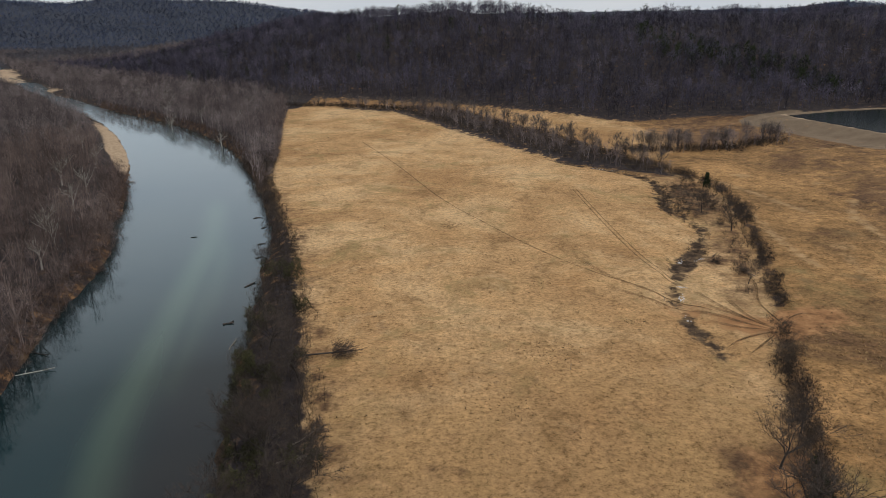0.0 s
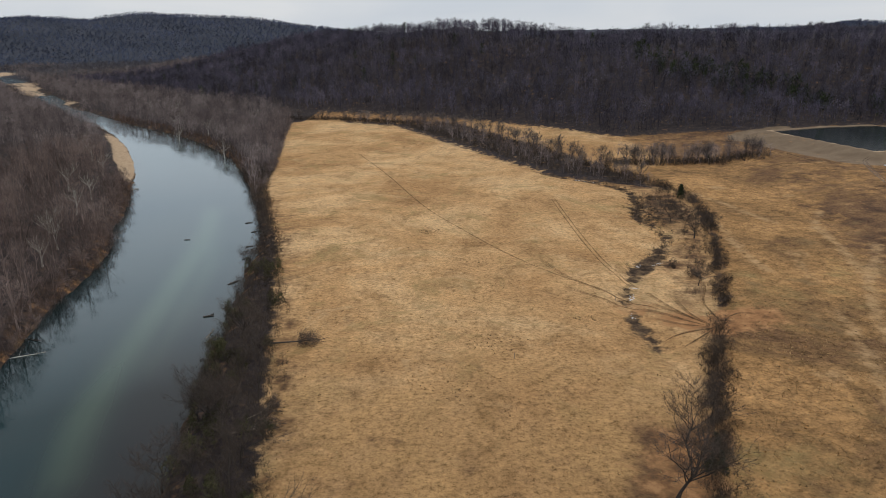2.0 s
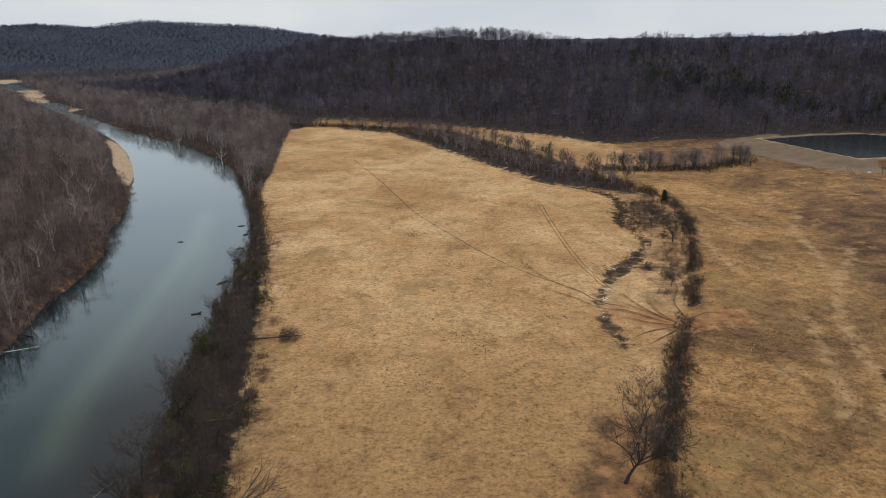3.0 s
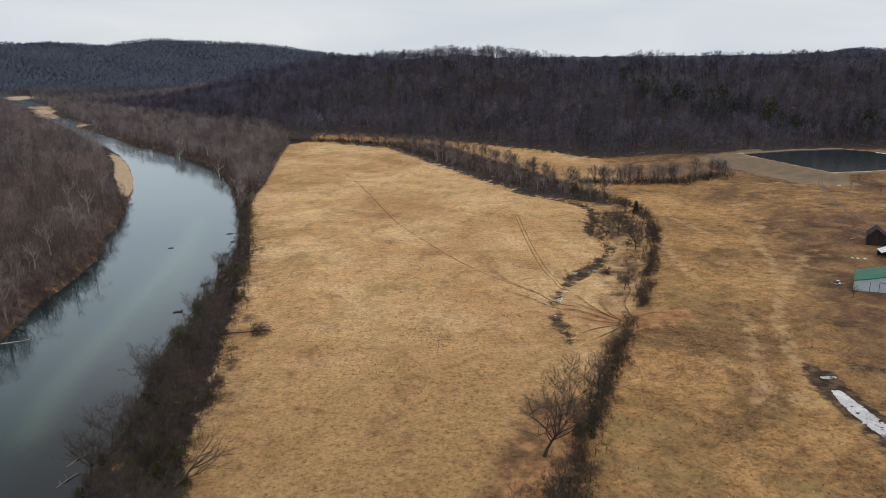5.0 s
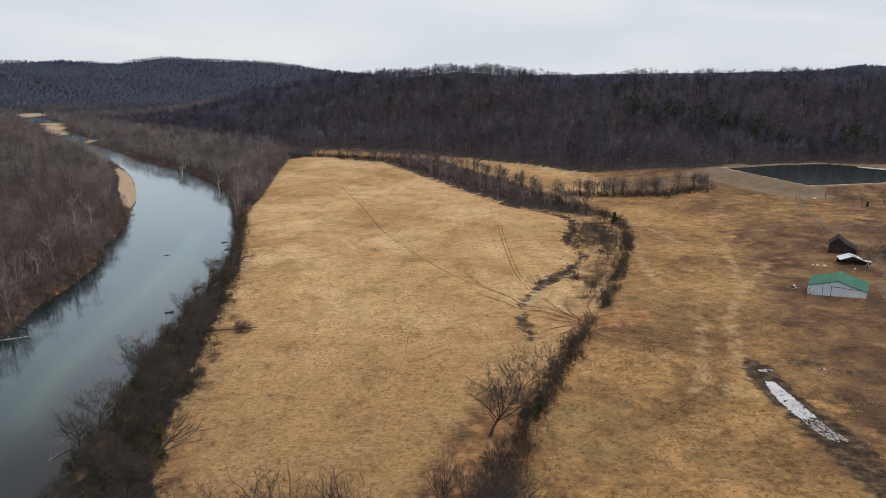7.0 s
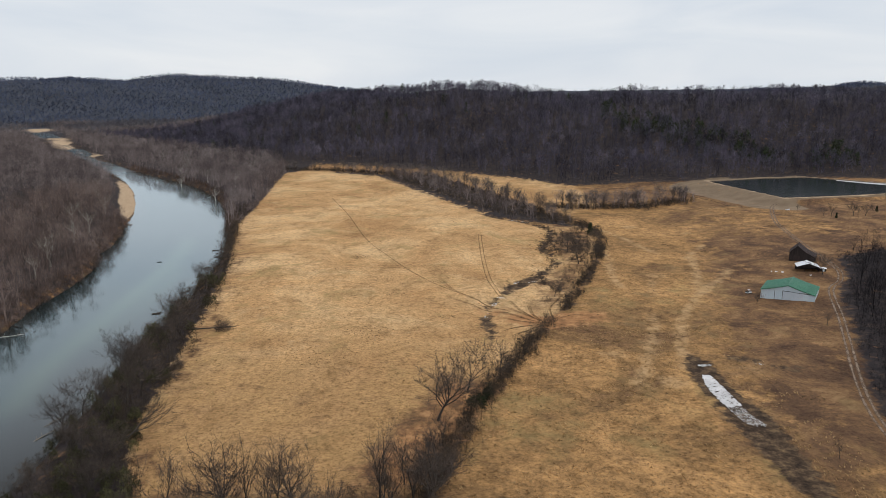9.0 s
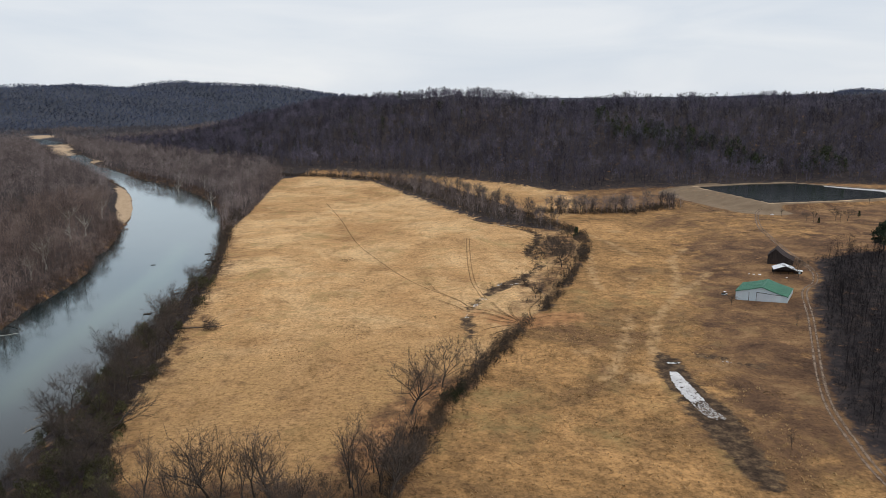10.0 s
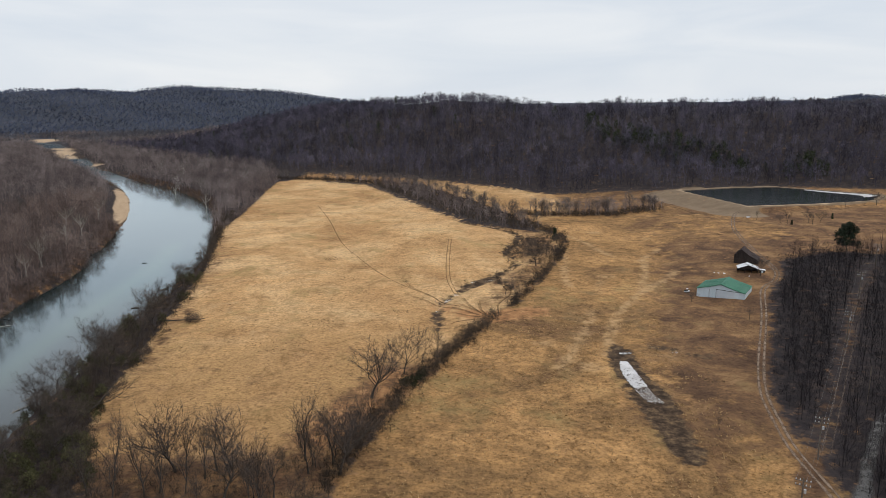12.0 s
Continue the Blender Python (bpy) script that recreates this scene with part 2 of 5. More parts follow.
    inv.inputs["To Min"].default_value, inv.inputs["To Max"].default_value = 0.95, 0.0
    l.new(wood, inv.inputs["Value"])
    l.new(inv.outputs["Result"], b.inputs["Sheen Weight"])
    bp = n.new("ShaderNodeBump")
    bp.inputs["Strength"].default_value = 0.4
    bp.inputs["Distance"].default_value = 0.3
    l.new(tex(0.9, 7, 0.7), bp.inputs["Height"])
    l.new(bp.outputs["Normal"], b.inputs["Normal"])
    return m


def water_material(name, tones, rough, ripple, scale=0.05, stretch=(1, 1, 1), low_gloss=0.0):
    m = material(name, tones, scale, rough=rough, fine=scale * 6, fine_amount=0.2, stretch=stretch, spec=0.5)
    n, l = m.node_tree.nodes, m.node_tree.links
    b = n["Principled BSDF"]
    b.inputs["IOR"].default_value = 1.33
    tc = n.new("ShaderNodeTexCoord")
    t = n.new("ShaderNodeTexNoise")
    t.inputs["Scale"].default_value = 0.5
    t.inputs["Detail"].default_value = 3
    l.new(tc.outputs["Object"], t.inputs["Vector"])
    bp = n.new("ShaderNodeBump")
    bp.inputs["Strength"].default_value = ripple
    bp.inputs["Distance"].default_value = 0.05
    l.new(t.outputs["Fac"], bp.inputs["Height"])
    l.new(bp.outputs["Normal"], b.inputs["Normal"])
    if low_gloss:
        lw = n.new("ShaderNodeLayerWeight")
        lw.inputs["Blend"].default_value = 0.5
        mr = n.new("ShaderNodeMapRange")
        mr.inputs["From Min"].default_value, mr.inputs["From Max"].default_value = 0.56, 0.90
        mr.inputs["To Max"].default_value = low_gloss
        l.new(lw.outputs["Facing"], mr.inputs["Value"])
        gl = n.new("ShaderNodeBsdfGlossy")
        gl.inputs["Roughness"].default_value = 0.08
        gl.inputs["Color"].default_value = (0.82, 0.95, 1.0, 1)
        l.new(bp.outputs["Normal"], gl.inputs["Normal"])
        mx = n.new("ShaderNodeMixShader")
        l.new(mr.outputs["Result"], mx.inputs["Fac"])
        l.new(b.outputs["BSDF"], mx.inputs[1])
        l.new(gl.outputs["BSDF"], mx.inputs[2])
        l.new(mx.outputs["Shader"], n["Material Output"].inputs["Surface"])
    return m


# ---------------------------------------------------------------- plan of the valley
RIVER_Z = -3.0
RIGHT_BANK = [(-20, -60), (-32, 30), (-39, 71), (-43, 100), (-48, 130), (-53, 160), (-57, 191), (-61, 213), (-64, 235), (-68, 261),
              (-78, 300), (-97, 356), (-112, 398), (-140, 461), (-179, 526), (-235, 597), (-301, 664), (-384, 763), (-484, 898),
              (-655, 1136), (-790, 1330), (-870, 1410), (-960, 1470), (-1300, 1520), (-2200, 1560)]
LEFT_BANK = [(-70, -60), (-88, 60), (-97, 120), (-104, 161), (-110, 185), (-114, 212), (-120, 250), (-134, 280), (-143, 314), (-165, 373),
             (-186, 425), (-230, 513), (-286, 602), (-365, 700), (-446, 811), (-552, 949), (-697, 1137), (-809, 1268), (-905, 1360), (-1000, 1410), (-1300, 1440), (-2200, 1480)]
FIELD_EDGE = [(6, 20), (-2, 48), (-18, 78), (-25, 112), (-35, 156), (-40, 183), (-48, 215), (-57, 255), (-72, 302), (-88, 355), (-100, 433), (-118, 530), (-136, 638)]
CREEK = [(-133, 642), (-88, 633), (-40, 607), (-2, 528), (22, 482), (43, 436), (70, 388), (90, 368), (103, 341), (95, 297), (99, 262), (88, 236),
         (79, 222), (70, 200), (66, 183), (67, 165), (68, 154)]
HEDGE = [(44, 0), (53, 46), (56, 70), (65, 103), (74, 130), (83, 157), (92, 178), (104, 214), (118, 264), (126, 300), (128, 340), (110, 383), (97, 408),
         (79, 458), (49, 520), (6, 608), (-44, 634), (-92, 655), (-146, 664)]
HILL_FOOT = [(-900, 1500), (-620, 1180), (-420, 985), (-290, 850), (-160, 738), (-40, 684), (30, 642), (95, 586), (140, 535), (180, 548), (226, 534),
             (282, 540), (330, 549), (396, 516), (480, 490), (900, 470), (2600, 400)]
WORN = [[(114, 367), (130, 345), (140, 320), (145, 299), (150, 280)], [(128, 302), (123, 258), (121, 235), (121, 218)], [(176, 250), (165, 230), (150, 207), (138, 182), (130, 157), (124, 130)],
        [(167, 284), (162, 258), (157, 234), (150, 207)], [(127, 181), (121, 156), (116, 140), (108, 116)], [(192, 404), (204, 402), (222, 404), (249, 404)], [(252, 366), (281, 352), (330, 366), (400, 380)],
        [(176, 300), (170, 285), (160, 270)], [(141, 240), (135, 222), (132, 205)]]
WORN_SPOTS = [(176, 296, 6), (141, 237, 6), (150, 350, 9), (134, 222, 4), (178, 330, 6), (105, 140, 7), (118, 120, 8)]
DULL_SPOTS = [(118, 172, 7, 14), (116, 148, 5, 9), (111, 204, 4, 9), (139, 163, 6, 12), (144, 178, 6, 9), (134, 338, 7, 4), (160, 309, 8, 3), (176, 262, 9, 3), (170, 222, 9, 4), (157, 222, 6, 4), (183, 278, 7, 3), (190, 262, 9, 3),
              (148, 325, 5, 2), (150, 252, 7, 10), (128, 207, 6, 7), (187, 150, 7, 8), (160, 108, 6, 8), (150, 150, 5, 4), (165, 165, 6, 5), (206, 342, 5, 3), (214, 330, 4, 2), (172, 310, 5, 2)]
SCRUB = [(98, 314), (94, 289), (102, 278), (113, 282), (122, 300), (122, 325), (109, 338)]
BAR = [(-174, 382), (-194, 427), (-238, 515), (-284, 592)]
POWER_LINE = [(146, 36), (161.4, 63.7), (203.2, 140.5), (231, 190.5), (262, 240)]
POND = [(238, 500), (284, 519), (324, 527), (384, 474), (360, 440), (314, 422), (263, 410)]
TRACK = [(150, -60), (157, 20), (158, 45), (158, 68), (160, 84), (163, 101), (170, 123), (188, 171), (201, 208), (211, 222), (218, 240), (221, 266),
         (227, 312), (234, 350), (249, 395), (256, 403)]
WOOD_EAST = [(162, -80), (162, 70), (166.5, 100), (174, 122), (191.5, 168), (205, 206), (217, 224), (228, 258), (262, 272), (300, 250), (340, 262), (420, 300), (640, 330), (640, -80)]


def smooth_line(points, step):
    """Catmull-Rom through the points, at even steps."""
    p = np.array(points, float)
    p = np.vstack([2 * p[0] - p[1], p, 2 * p[-1] - p[-2]])
    out = []
    for a, b, c, d in zip(p[:-3], p[1:-2], p[2:-1], p[3:]):
        k = max(2, int(np.linalg.norm(c - b) / step))
        t = (np.arange(k) / k)[:, None]
        out.append(0.5 * (2 * b + (c - a) * t + (2 * a - 5 * b + 4 * c - d) * t ** 2 + (3 * b - a - 3 * c + d) * t ** 3))
    return np.vstack(out + [p[-2:-1]])


def distance(x, y, line, closed=False):
    """Distance from points to a line of segments."""
    x, y = np.asarray(x, float), np.asarray(y, float)
    p = np.array(line, float)
    if closed:
        p = np.vstack([p, p[:1]])
    best = np.full(x.shape, 1e9)
    for (ax, ay), (bx, by) in zip(p[:-1], p[1:]):
        dx, dy = bx - ax, by - ay
        t = np.clip(((x - ax) * dx + (y - ay) * dy) / (dx * dx + dy * dy + 1e-9), 0, 1)
        best = np.minimum(best, (x - ax - t * dx) ** 2 + (y - ay - t * dy) ** 2)
    return np.sqrt(best)


def inside(x, y, poly):
    x, y = np.asarray(x, float), np.asarray(y, float)
    r = np.zeros(x.shape, bool)
    p = list(poly)
    for (ax, ay), (bx, by) in zip(p, p[1:] + p[:1]):
        if ay != by:
            r ^= ((ay > y) != (by > y)) & (x < (bx - ax) * (y - ay) / (by - ay) + ax)
    return r


def signed(x, y, poly):
    """Distance to a closed outline, negative within."""
    d = distance(x, y, poly, True)
    return np.where(inside(x, y, poly), -d, d)


def ease(a, b, v):
    t = np.clip((np.asarray(v, float) - a) / (b - a), 0, 1)
    return t * t * (3 - 2 * t)


def waves(x, y, size, seed, octaves=4):
    """Soft uneven ground in -1..1 from turned sines."""
    r = np.random.RandomState(seed)
    v, amp = np.zeros(np.shape(x)), 0.0
    for o in range(octaves):
        for _ in range(3):
            a, ph = r.rand(2) * 2 * math.pi
            k = 2 * math.pi / (size / 1.9 ** o) * (0.7 + 0.6 * r.rand())
            w = 0.6 ** o
            v = v + w * np.sin(k * (x * math.cos(a) + y * math.sin(a)) + ph)
            amp += w
    return v / amp * 1.8


RIVER = [tuple(p) for p in smooth_line(RIGHT_BANK, 14)] + [tuple(p) for p in smooth_line(LEFT_BANK, 14)][::-1]
FIELD = [tuple(p) for p in smooth_line(FIELD_EDGE, 12)] + [tuple(p) for p in smooth_line(CREEK, 8)[1:]] + [(74, 130), (65, 103), (57, 72), (53, 46), (44, 0)]
HILL = HILL_FOOT + [(2600, 4500), (-900, 4500)]
THICKET = CREEK[1:8] + HEDGE[10:18]
EAST = HEDGE[::-1][4:] + [(150, -300), (900, -300), (900, 470), (480, 490), (396, 516), (330, 549), (282, 540), (226, 534), (180, 548), (140, 535), (95, 588), (30, 650)]


def rough_height(x, y):
    """The land without river and pond."""
    x, y = np.asarray(x, float), np.asarray(y, float)
    h = 0.25 * waves(x, y, 90, 3) + 8 * (1 - np.exp(-np.maximum(0, x - 174) / 85)) * ease(640, 500, y - 0.0 * x)
    h = h + 30 * ease(430, 800, x) * ease(640, 500, y)
    d = np.where(inside(x, y, HILL), 1, -1) * distance(x, y, HILL_FOOT)
    top = np.interp(x, [-700, -600, -462, -341, -200, -100, 22, 95, 150, 700, 2600], [0, 4, 22, 44, 62, 70, 77, 70, 64, 66, 70])
    h = h + top * ease(-25, 235, d) ** 0.9 + ease(20, 120, d) * 5 * waves(x, y, 170, 8)
    r, az = np.hypot(x - 87, y + 91), np.degrees(np.arctan2(x - 87, y + 91))
    far = np.interp(az, [-70, -36, -30.6, -27, -23.3, -17, -12.2, -5, 15, 22, 25.2, 30, 70], [104, 114, 128, 115, 129, 113, 84, 50, 50, 60, 87, 76, 90])
    far = far * ease(2020, 2650, r) * ease(300, 900, y)
    return np.maximum(h, far + 9 * waves(x, y, 420, 5) * ease(2060, 2250, r))


def height(x, y):
    h = rough_height(x, y)
    d = signed(x, y, RIVER)
    d = np.where(np.abs(d) < 14, d + ease(14, 7, np.abs(d)) * (1.5 * waves(x, y, 30, 91) + 0.5) * ease(760, 600, y), d)
    bank = np.where(d < 0, -4.2 - 1.6 * ease(0, 12, -d), -4.2 + 4.2 * ease(0, 9, d) ** 0.8)
    h = np.where(d < 9, np.minimum(h, bank), h)
    bar = ease(1.0, 0.35, distance(x, y, BAR) / np.interp(y, [376, 400, 450, 560, 600], [0.8, 4, 8, 6, 2.5]))
    h = np.maximum(h, np.where((bar > 0) & (h < -1.6), -4.4 + 2.4 * bar, h))
    for a, b, w in (((-408, 800), (-462, 872), 17), ((-582, 990), (-690, 1120), 30), ((-618, 1102), (-748, 1235), 25)):
        bar = ease(w, w * 0.35, distance(x, y, [a, b]))
        h = np.maximum(h, np.where((bar > 0) & (h < -1.6), -4.4 + 2.2 * bar, h))
    p = signed(x, y, POND)
    near = np.interp(np.asarray(x, float), [250, 330], [1, 0.55])
    h = np.where(p > 0, np.maximum(h, 8.8 - np.maximum(0, p - 3.5) * 0.34 / np.maximum(near, 0.5)), 8.8 + np.maximum(p * 0.45, -3.5))
    c = distance(x, y, smooth_line(CREEK[3:], 10))
    h = h - 0.9 * ease(7, 1.5, c)
    return h


# ---------------------------------------------------------------- mesh helpers
def mesh_object(name, v, f, mats, parent=None, smooth=False, index=None):
    """One mesh from arrays: v (n, 3), f (m, 3 or 4)."""
    me = bpy.data.meshes.new(name)
    v, f = np.asarray(v, np.float32), np.asarray(f, np.int32)
    me.vertices.add(len(v))
    me.vertices.foreach_set("co", v.ravel())
    k = f.shape[1]
    me.loops.add(f.size)
    me.loops.foreach_set("vertex_index", f.ravel())
    me.polygons.add(len(f))
    me.polygons.foreach_set("loop_start", np.arange(0, f.size, k, dtype=np.int32))
    me.polygons.foreach_set("loop_total", np.full(len(f), k, np.int32))
    for m in mats if isinstance(mats, (list, tuple)) else [mats]:
        me.materials.append(m)
    if index is not None:
        me.polygons.foreach_set("material_index", np.asarray(index, np.int32))
    me.polygons.foreach_set("use_smooth", np.full(len(f), smooth, bool))
    me.update(calc_edges=True)
    me.validate()
    ob = new(name, me)
    if parent is not None:
        ob.parent = parent
    return ob


def part(name, bm, mat, parent, label=""):
    """One bmesh as ONE mesh object under a thing or a part."""
    me = bpy.data.meshes.new(name)
    bm.normal_update()
    bm.to_mesh(me)
    bm.free()
    me.materials.append(mat)
    ob = new(name, me)
    ob.parent = parent
    return tagged(ob, label) if label else ob


def empty(name, m, label, category, group=""):
    e = new(name)
    e.matrix_basis = m
    e.empty_display_size = 0.5
    return tagged(e, label, category, group)


def box(bm, x0, x1, y0, y1, z0, z1, bevel=0.0):
    r = bmesh.ops.create_cube(bm, size=1)
    bmesh.ops.scale(bm, vec=(x1 - x0, y1 - y0, z1 - z0), verts=r["verts"])
    bmesh.ops.translate(bm, vec=((x0 + x1) / 2, (y0 + y1) / 2, (z0 + z1) / 2), verts=r["verts"])
    if bevel:
        es = {e for v in r["verts"] for e in v.link_edges}
        bmesh.ops.bevel(bm, geom=list(es), offset=bevel, segments=1, affect="EDGES")
    return bm


def prism(bm, outline, y0, y1):
    """An outline in x, z drawn out from y0 to y1."""
    a = [bm.verts.new((x, y0, z)) for x, z in outline]
    b = [bm.verts.new((x, y1, z)) for x, z in outline]
    k = len(a)
    bm.faces.new(a)
    bm.faces.new(b[::-1])
    for i in range(k):
        bm.faces.new((a[i], b[i], b[(i + 1) % k], a[(i + 1) % k]))
    bmesh.ops.recalc_face_normals(bm, faces=bm.faces[:])
    return bm


def tube(v, f, pts, radii, sides):
    """Adds a tapered tube along pts to the lists (triangles)."""
    pts = [np.asarray(p, float) for p in pts]
    base = len(v)
    for i, (p, r) in enumerate(zip(pts, radii)):
        d = pts[min(i + 1, len(pts) - 1)] - pts[max(i - 1, 0)]
        d = d / (np.linalg.norm(d) + 1e-9)
        u = np.cross(d, (0.31, 0.95, 0.07) if abs(d[2]) > 0.8 else (0, 0, 1))
        u = u / (np.linalg.norm(u) + 1e-9)
        w = np.cross(d, u)
        for s in range(sides):
            a = 2 * math.pi * s / sides
            v.append(p + r * (math.cos(a) * u + math.sin(a) * w))
    for i in range(len(pts) - 1):
        for s in range(sides):
            a, b = base + i * sides + s, base + i * sides + (s + 1) % sides
            f.append((a, b, b + sides))
            f.append((a, b + sides, a + sides))


def sliver(v, f, p, d, length, width, rng):
    """A thin twig: one narrow triangle."""
    p, d = np.asarray(p, float), np.asarray(d, float)
    s = np.cross(d, rng.normal(size=3))
    s = s / (np.linalg.norm(s) + 1e-9) * width / 2
    b = len(v)
    v += [p - s, p + s, p + d * length]
    f.append((b, b + 1, b + 2))


def unit(a):
    return a / (np.linalg.norm(a) + 1e-9)


def bare_tree_arrays(seed, tall=16.0, spread=0.55, fork=0.32, twigs=8, twig_width=0.052, reach=0.4, low=0.5, limbs=7, girth=0.018):
    """Leafless broadleaf tree: trunk with limbs, and its fine twigs."""
    rng = np.random.RandomState(seed)
    v, f, tv, tf = [], [], [], []

    def spray(p, d, length):
        """A branchlet with its twigs."""
        sliver(tv, tf, p, d, length, twig_width * 1.7, rng)
        for _ in range(twigs):
            t = rng.uniform(0.15, 0.95)
            sliver(tv, tf, p + d * length * t, unit(d + rng.normal(0, 0.6, 3) + (0, 0, 0.12)), length * rng.uniform(0.45, 0.85), twig_width, rng)

    def limb(p, d, length, r, depth):
        if depth == 3:
            spray(p, unit(d), length)
            return
        pts, q, dd = [p], p, d
        for _ in range(3 if depth == 0 else 2):
            dd = unit(dd + rng.normal(0, 0.10 + 0.05 * depth, 3) + np.array((0, 0, 0.06 * depth)))
            q = q + dd * length / (3 if depth == 0 else 2)
            pts.append(q)
        radii = list(np.linspace(r, r * (0.55 if depth == 0 else 0.4), len(pts)))
        if depth == 0:
            radii[0] *= 1.35
        tube(v, f, pts, radii, (7, 5, 4, 3)[min(depth, 3)])
        kids = (limbs + rng.randint(-1, 2), rng.randint(4, 7), rng.randint(4, 7))[depth]
        turn = rng.rand() * 6.28
        for k in range(kids):
            t = rng.uniform(low, 1.0) if depth == 0 else rng.uniform(0.25, 1.0)
            if k == 0:
                t = 1.0
            a = t * (len(pts) - 1)
            i = min(int(a), len(pts) - 2)
            s = pts[i] + (pts[i + 1] - pts[i]) * (a - i)
            turn += 2.4 + rng.normal(0, 0.3)
            side = np.array((math.cos(turn), math.sin(turn), 0.0))
            up = rng.uniform(0.3, 0.95) if depth == 0 else rng.uniform(-0.1, 0.6)
            nd = unit(dd * 0.55 + side * (spread * 1.5 if k else 0.25) + np.array((0, 0, up)))
            limb(s, nd, tall * reach * rng.uniform(0.75, 1.15) * (1.35 - 0.5 * t) if depth == 0 else length * rng.uniform(0.5, 0.75), r * (0.42 if depth == 0 else 0.45), depth + 1)

    limb(np.array((0, 0, -0.4)), np.array((rng.normal(0, 0.05), rng.normal(0, 0.05), 1.0)), tall * fork * 1.1, tall * girth, 0)
    allv = np.array(v + tv)
    k = tall / allv[:, 2].max()
    return np.array(v) * (k, k, k), np.array(f), np.array(tv) * (k, k, k), np.array(tf)


def crown_tree_arrays(seed, tall, n, width, lobes=5, spread=0.17, lobe=0.17, low=0.45, stem=0.009, reach=0.12, under=0):
    """Plainer leafless tree for woodland masses: a stem, limbs, and rounded lobes of fine twigs."""
    rng = np.random.RandomState(seed)
    v, f = [], []
    lean = rng.normal(0, 0.03, 2)
    tip = np.array((lean[0] * tall, lean[1] * tall, tall * 0.78))
    tube(v, f, [(0, 0, -0.5), tip * 0.5, tip], [tall * stem, tall * stem * 0.7, tall * stem * 0.25], 3)
    mids = []
    for k in range(lobes):
        a = k * 2.4 + rng.normal(0, 0.4)
        r = tall * spread * rng.uniform(0.55, 1.25) * (k > 0)
        z = tall * (rng.uniform(low, 0.78) if k else 0.80)
        c = np.array((math.cos(a) * r, math.sin(a) * r, z)) + (tip[0] * 0.8, tip[1] * 0.8, 0)
        mids.append((c, tall * lobe * rng.uniform(0.75, 1.25)))
        root = tip * (z / tall * 0.62)
        sliver(v, f, root, unit(c - root), np.linalg.norm(c - root) * 1.2, tall * stem * 1.5, rng)
    for i in range(n):
        c, rad = mids[rng.randint(lobes)]
        out = unit(rng.normal(0, 1, 3) + (0, 0, 0.35))
        d = unit(out * 0.8 + (0, 0, 0.5) + rng.normal(0, 0.35, 3))
        sliver(v, f, c + out * rad * rng.uniform(0.2, 0.85), d, tall * reach * rng.uniform(0.6, 1.35), width, rng)
    for i in range(under):
        a, r = rng.rand() * 6.283, rng.rand() * tall * 0.35
        sliver(v, f, (math.cos(a) * r, math.sin(a) * r, rng.rand() * tall * 0.2), unit(rng.normal(0, 0.4, 3) + (0, 0, 1)), tall * rng.uniform(0.2, 0.45), width * 1.3, rng)
    return np.array(v), np.array(f)


def scatter(name, templates, spots, mats, label, category, kind="stuff", flat=0.85, patch=70.0):
    """Joins many turned and scaled copies of the templates into one mesh."""
    vs, fs, tones, base = [], [], [], 0
    rng = np.random.RandomState(len(spots))
    pick = rng.randint(len(templates), size=len(spots))
    for k, (tv, tf) in enumerate(templates):
        s = spots[pick == k]
        if not len(s):
            continue
        a = rng.rand(len(s)) * 6.283
        c, sn, sc = np.cos(a), np.sin(a), s[:, 3]
        st = rng.uniform(flat, 2 - flat, len(s))
        x = (tv[None, :, 0] * c[:, None] - tv[None, :, 1] * sn[:, None]) * sc[:, None] * st[:, None] + s[:, 0:1]
        y = (tv[None, :, 0] * sn[:, None] + tv[None, :, 1] * c[:, None]) * sc[:, None] * st[:, None] + s[:, 1:2]
        z = tv[None, :, 2] * sc[:, None] + s[:, 2:3]
        vs.append(np.stack([x, y, z], -1).reshape(-1, 3))
        fs.append((tf[None] + (np.arange(len(s)) * len(tv))[:, None, None] + base).reshape(-1, 3))
        base += len(s) * len(tv)
        own = np.clip(0.5 + 0.85 * (rng.rand(len(s)) - 0.5) + 0.30 * waves(s[:, 0], s[:, 1], patch, 71), 0, 1)
        tones.append(np.repeat(own, len(tv)))
    ob = mesh_object(name, np.vstack(vs), np.vstack(fs), mats)
    at = ob.data.color_attributes.new("tone", "FLOAT_COLOR", "POINT")
    at.data.foreach_set("color", np.repeat(np.concatenate(tones), 4).astype(np.float32))
    return tagged(ob, label, category, kind=kind)


def spread_points(x0, x1, y0, y1, gap, keep, seed, size=(0.75, 1.15)):
    """Jittered grid points that pass keep(x, y), with ground height and a size."""
    rng = np.random.RandomState(seed)
    gx, gy = np.meshgrid(np.arange(x0, x1, gap), np.arange(y0, y1, gap))
    x = gx.ravel() + rng.uniform(-0.48, 0.48, gx.size) * gap
    y = gy.ravel() + rng.uniform(-0.48, 0.48, gx.size) * gap
    ok = keep(x, y)
    x, y = x[ok], y[ok]
    return np.stack([x, y, height(x, y), rng.uniform(*size, len(x))], -1)


# ---------------------------------------------------------------- ground
def graded(lo, hi, a, b, step, grow):
    """Lines from lo to hi, evenly spaced within a..b and wider apart outside."""
    mid = list(np.arange(a, b + 0.1, step))
    up, s = [mid[-1]], step
    while up[-1] < hi:
        s *= grow
        up.append(up[-1] + s)
    down, s = [mid[0]], step
    while down[-1] > lo:
        s *= grow
        down.append(down[-1] - s)
    return np.array(down[:0:-1] + mid + up[1:])


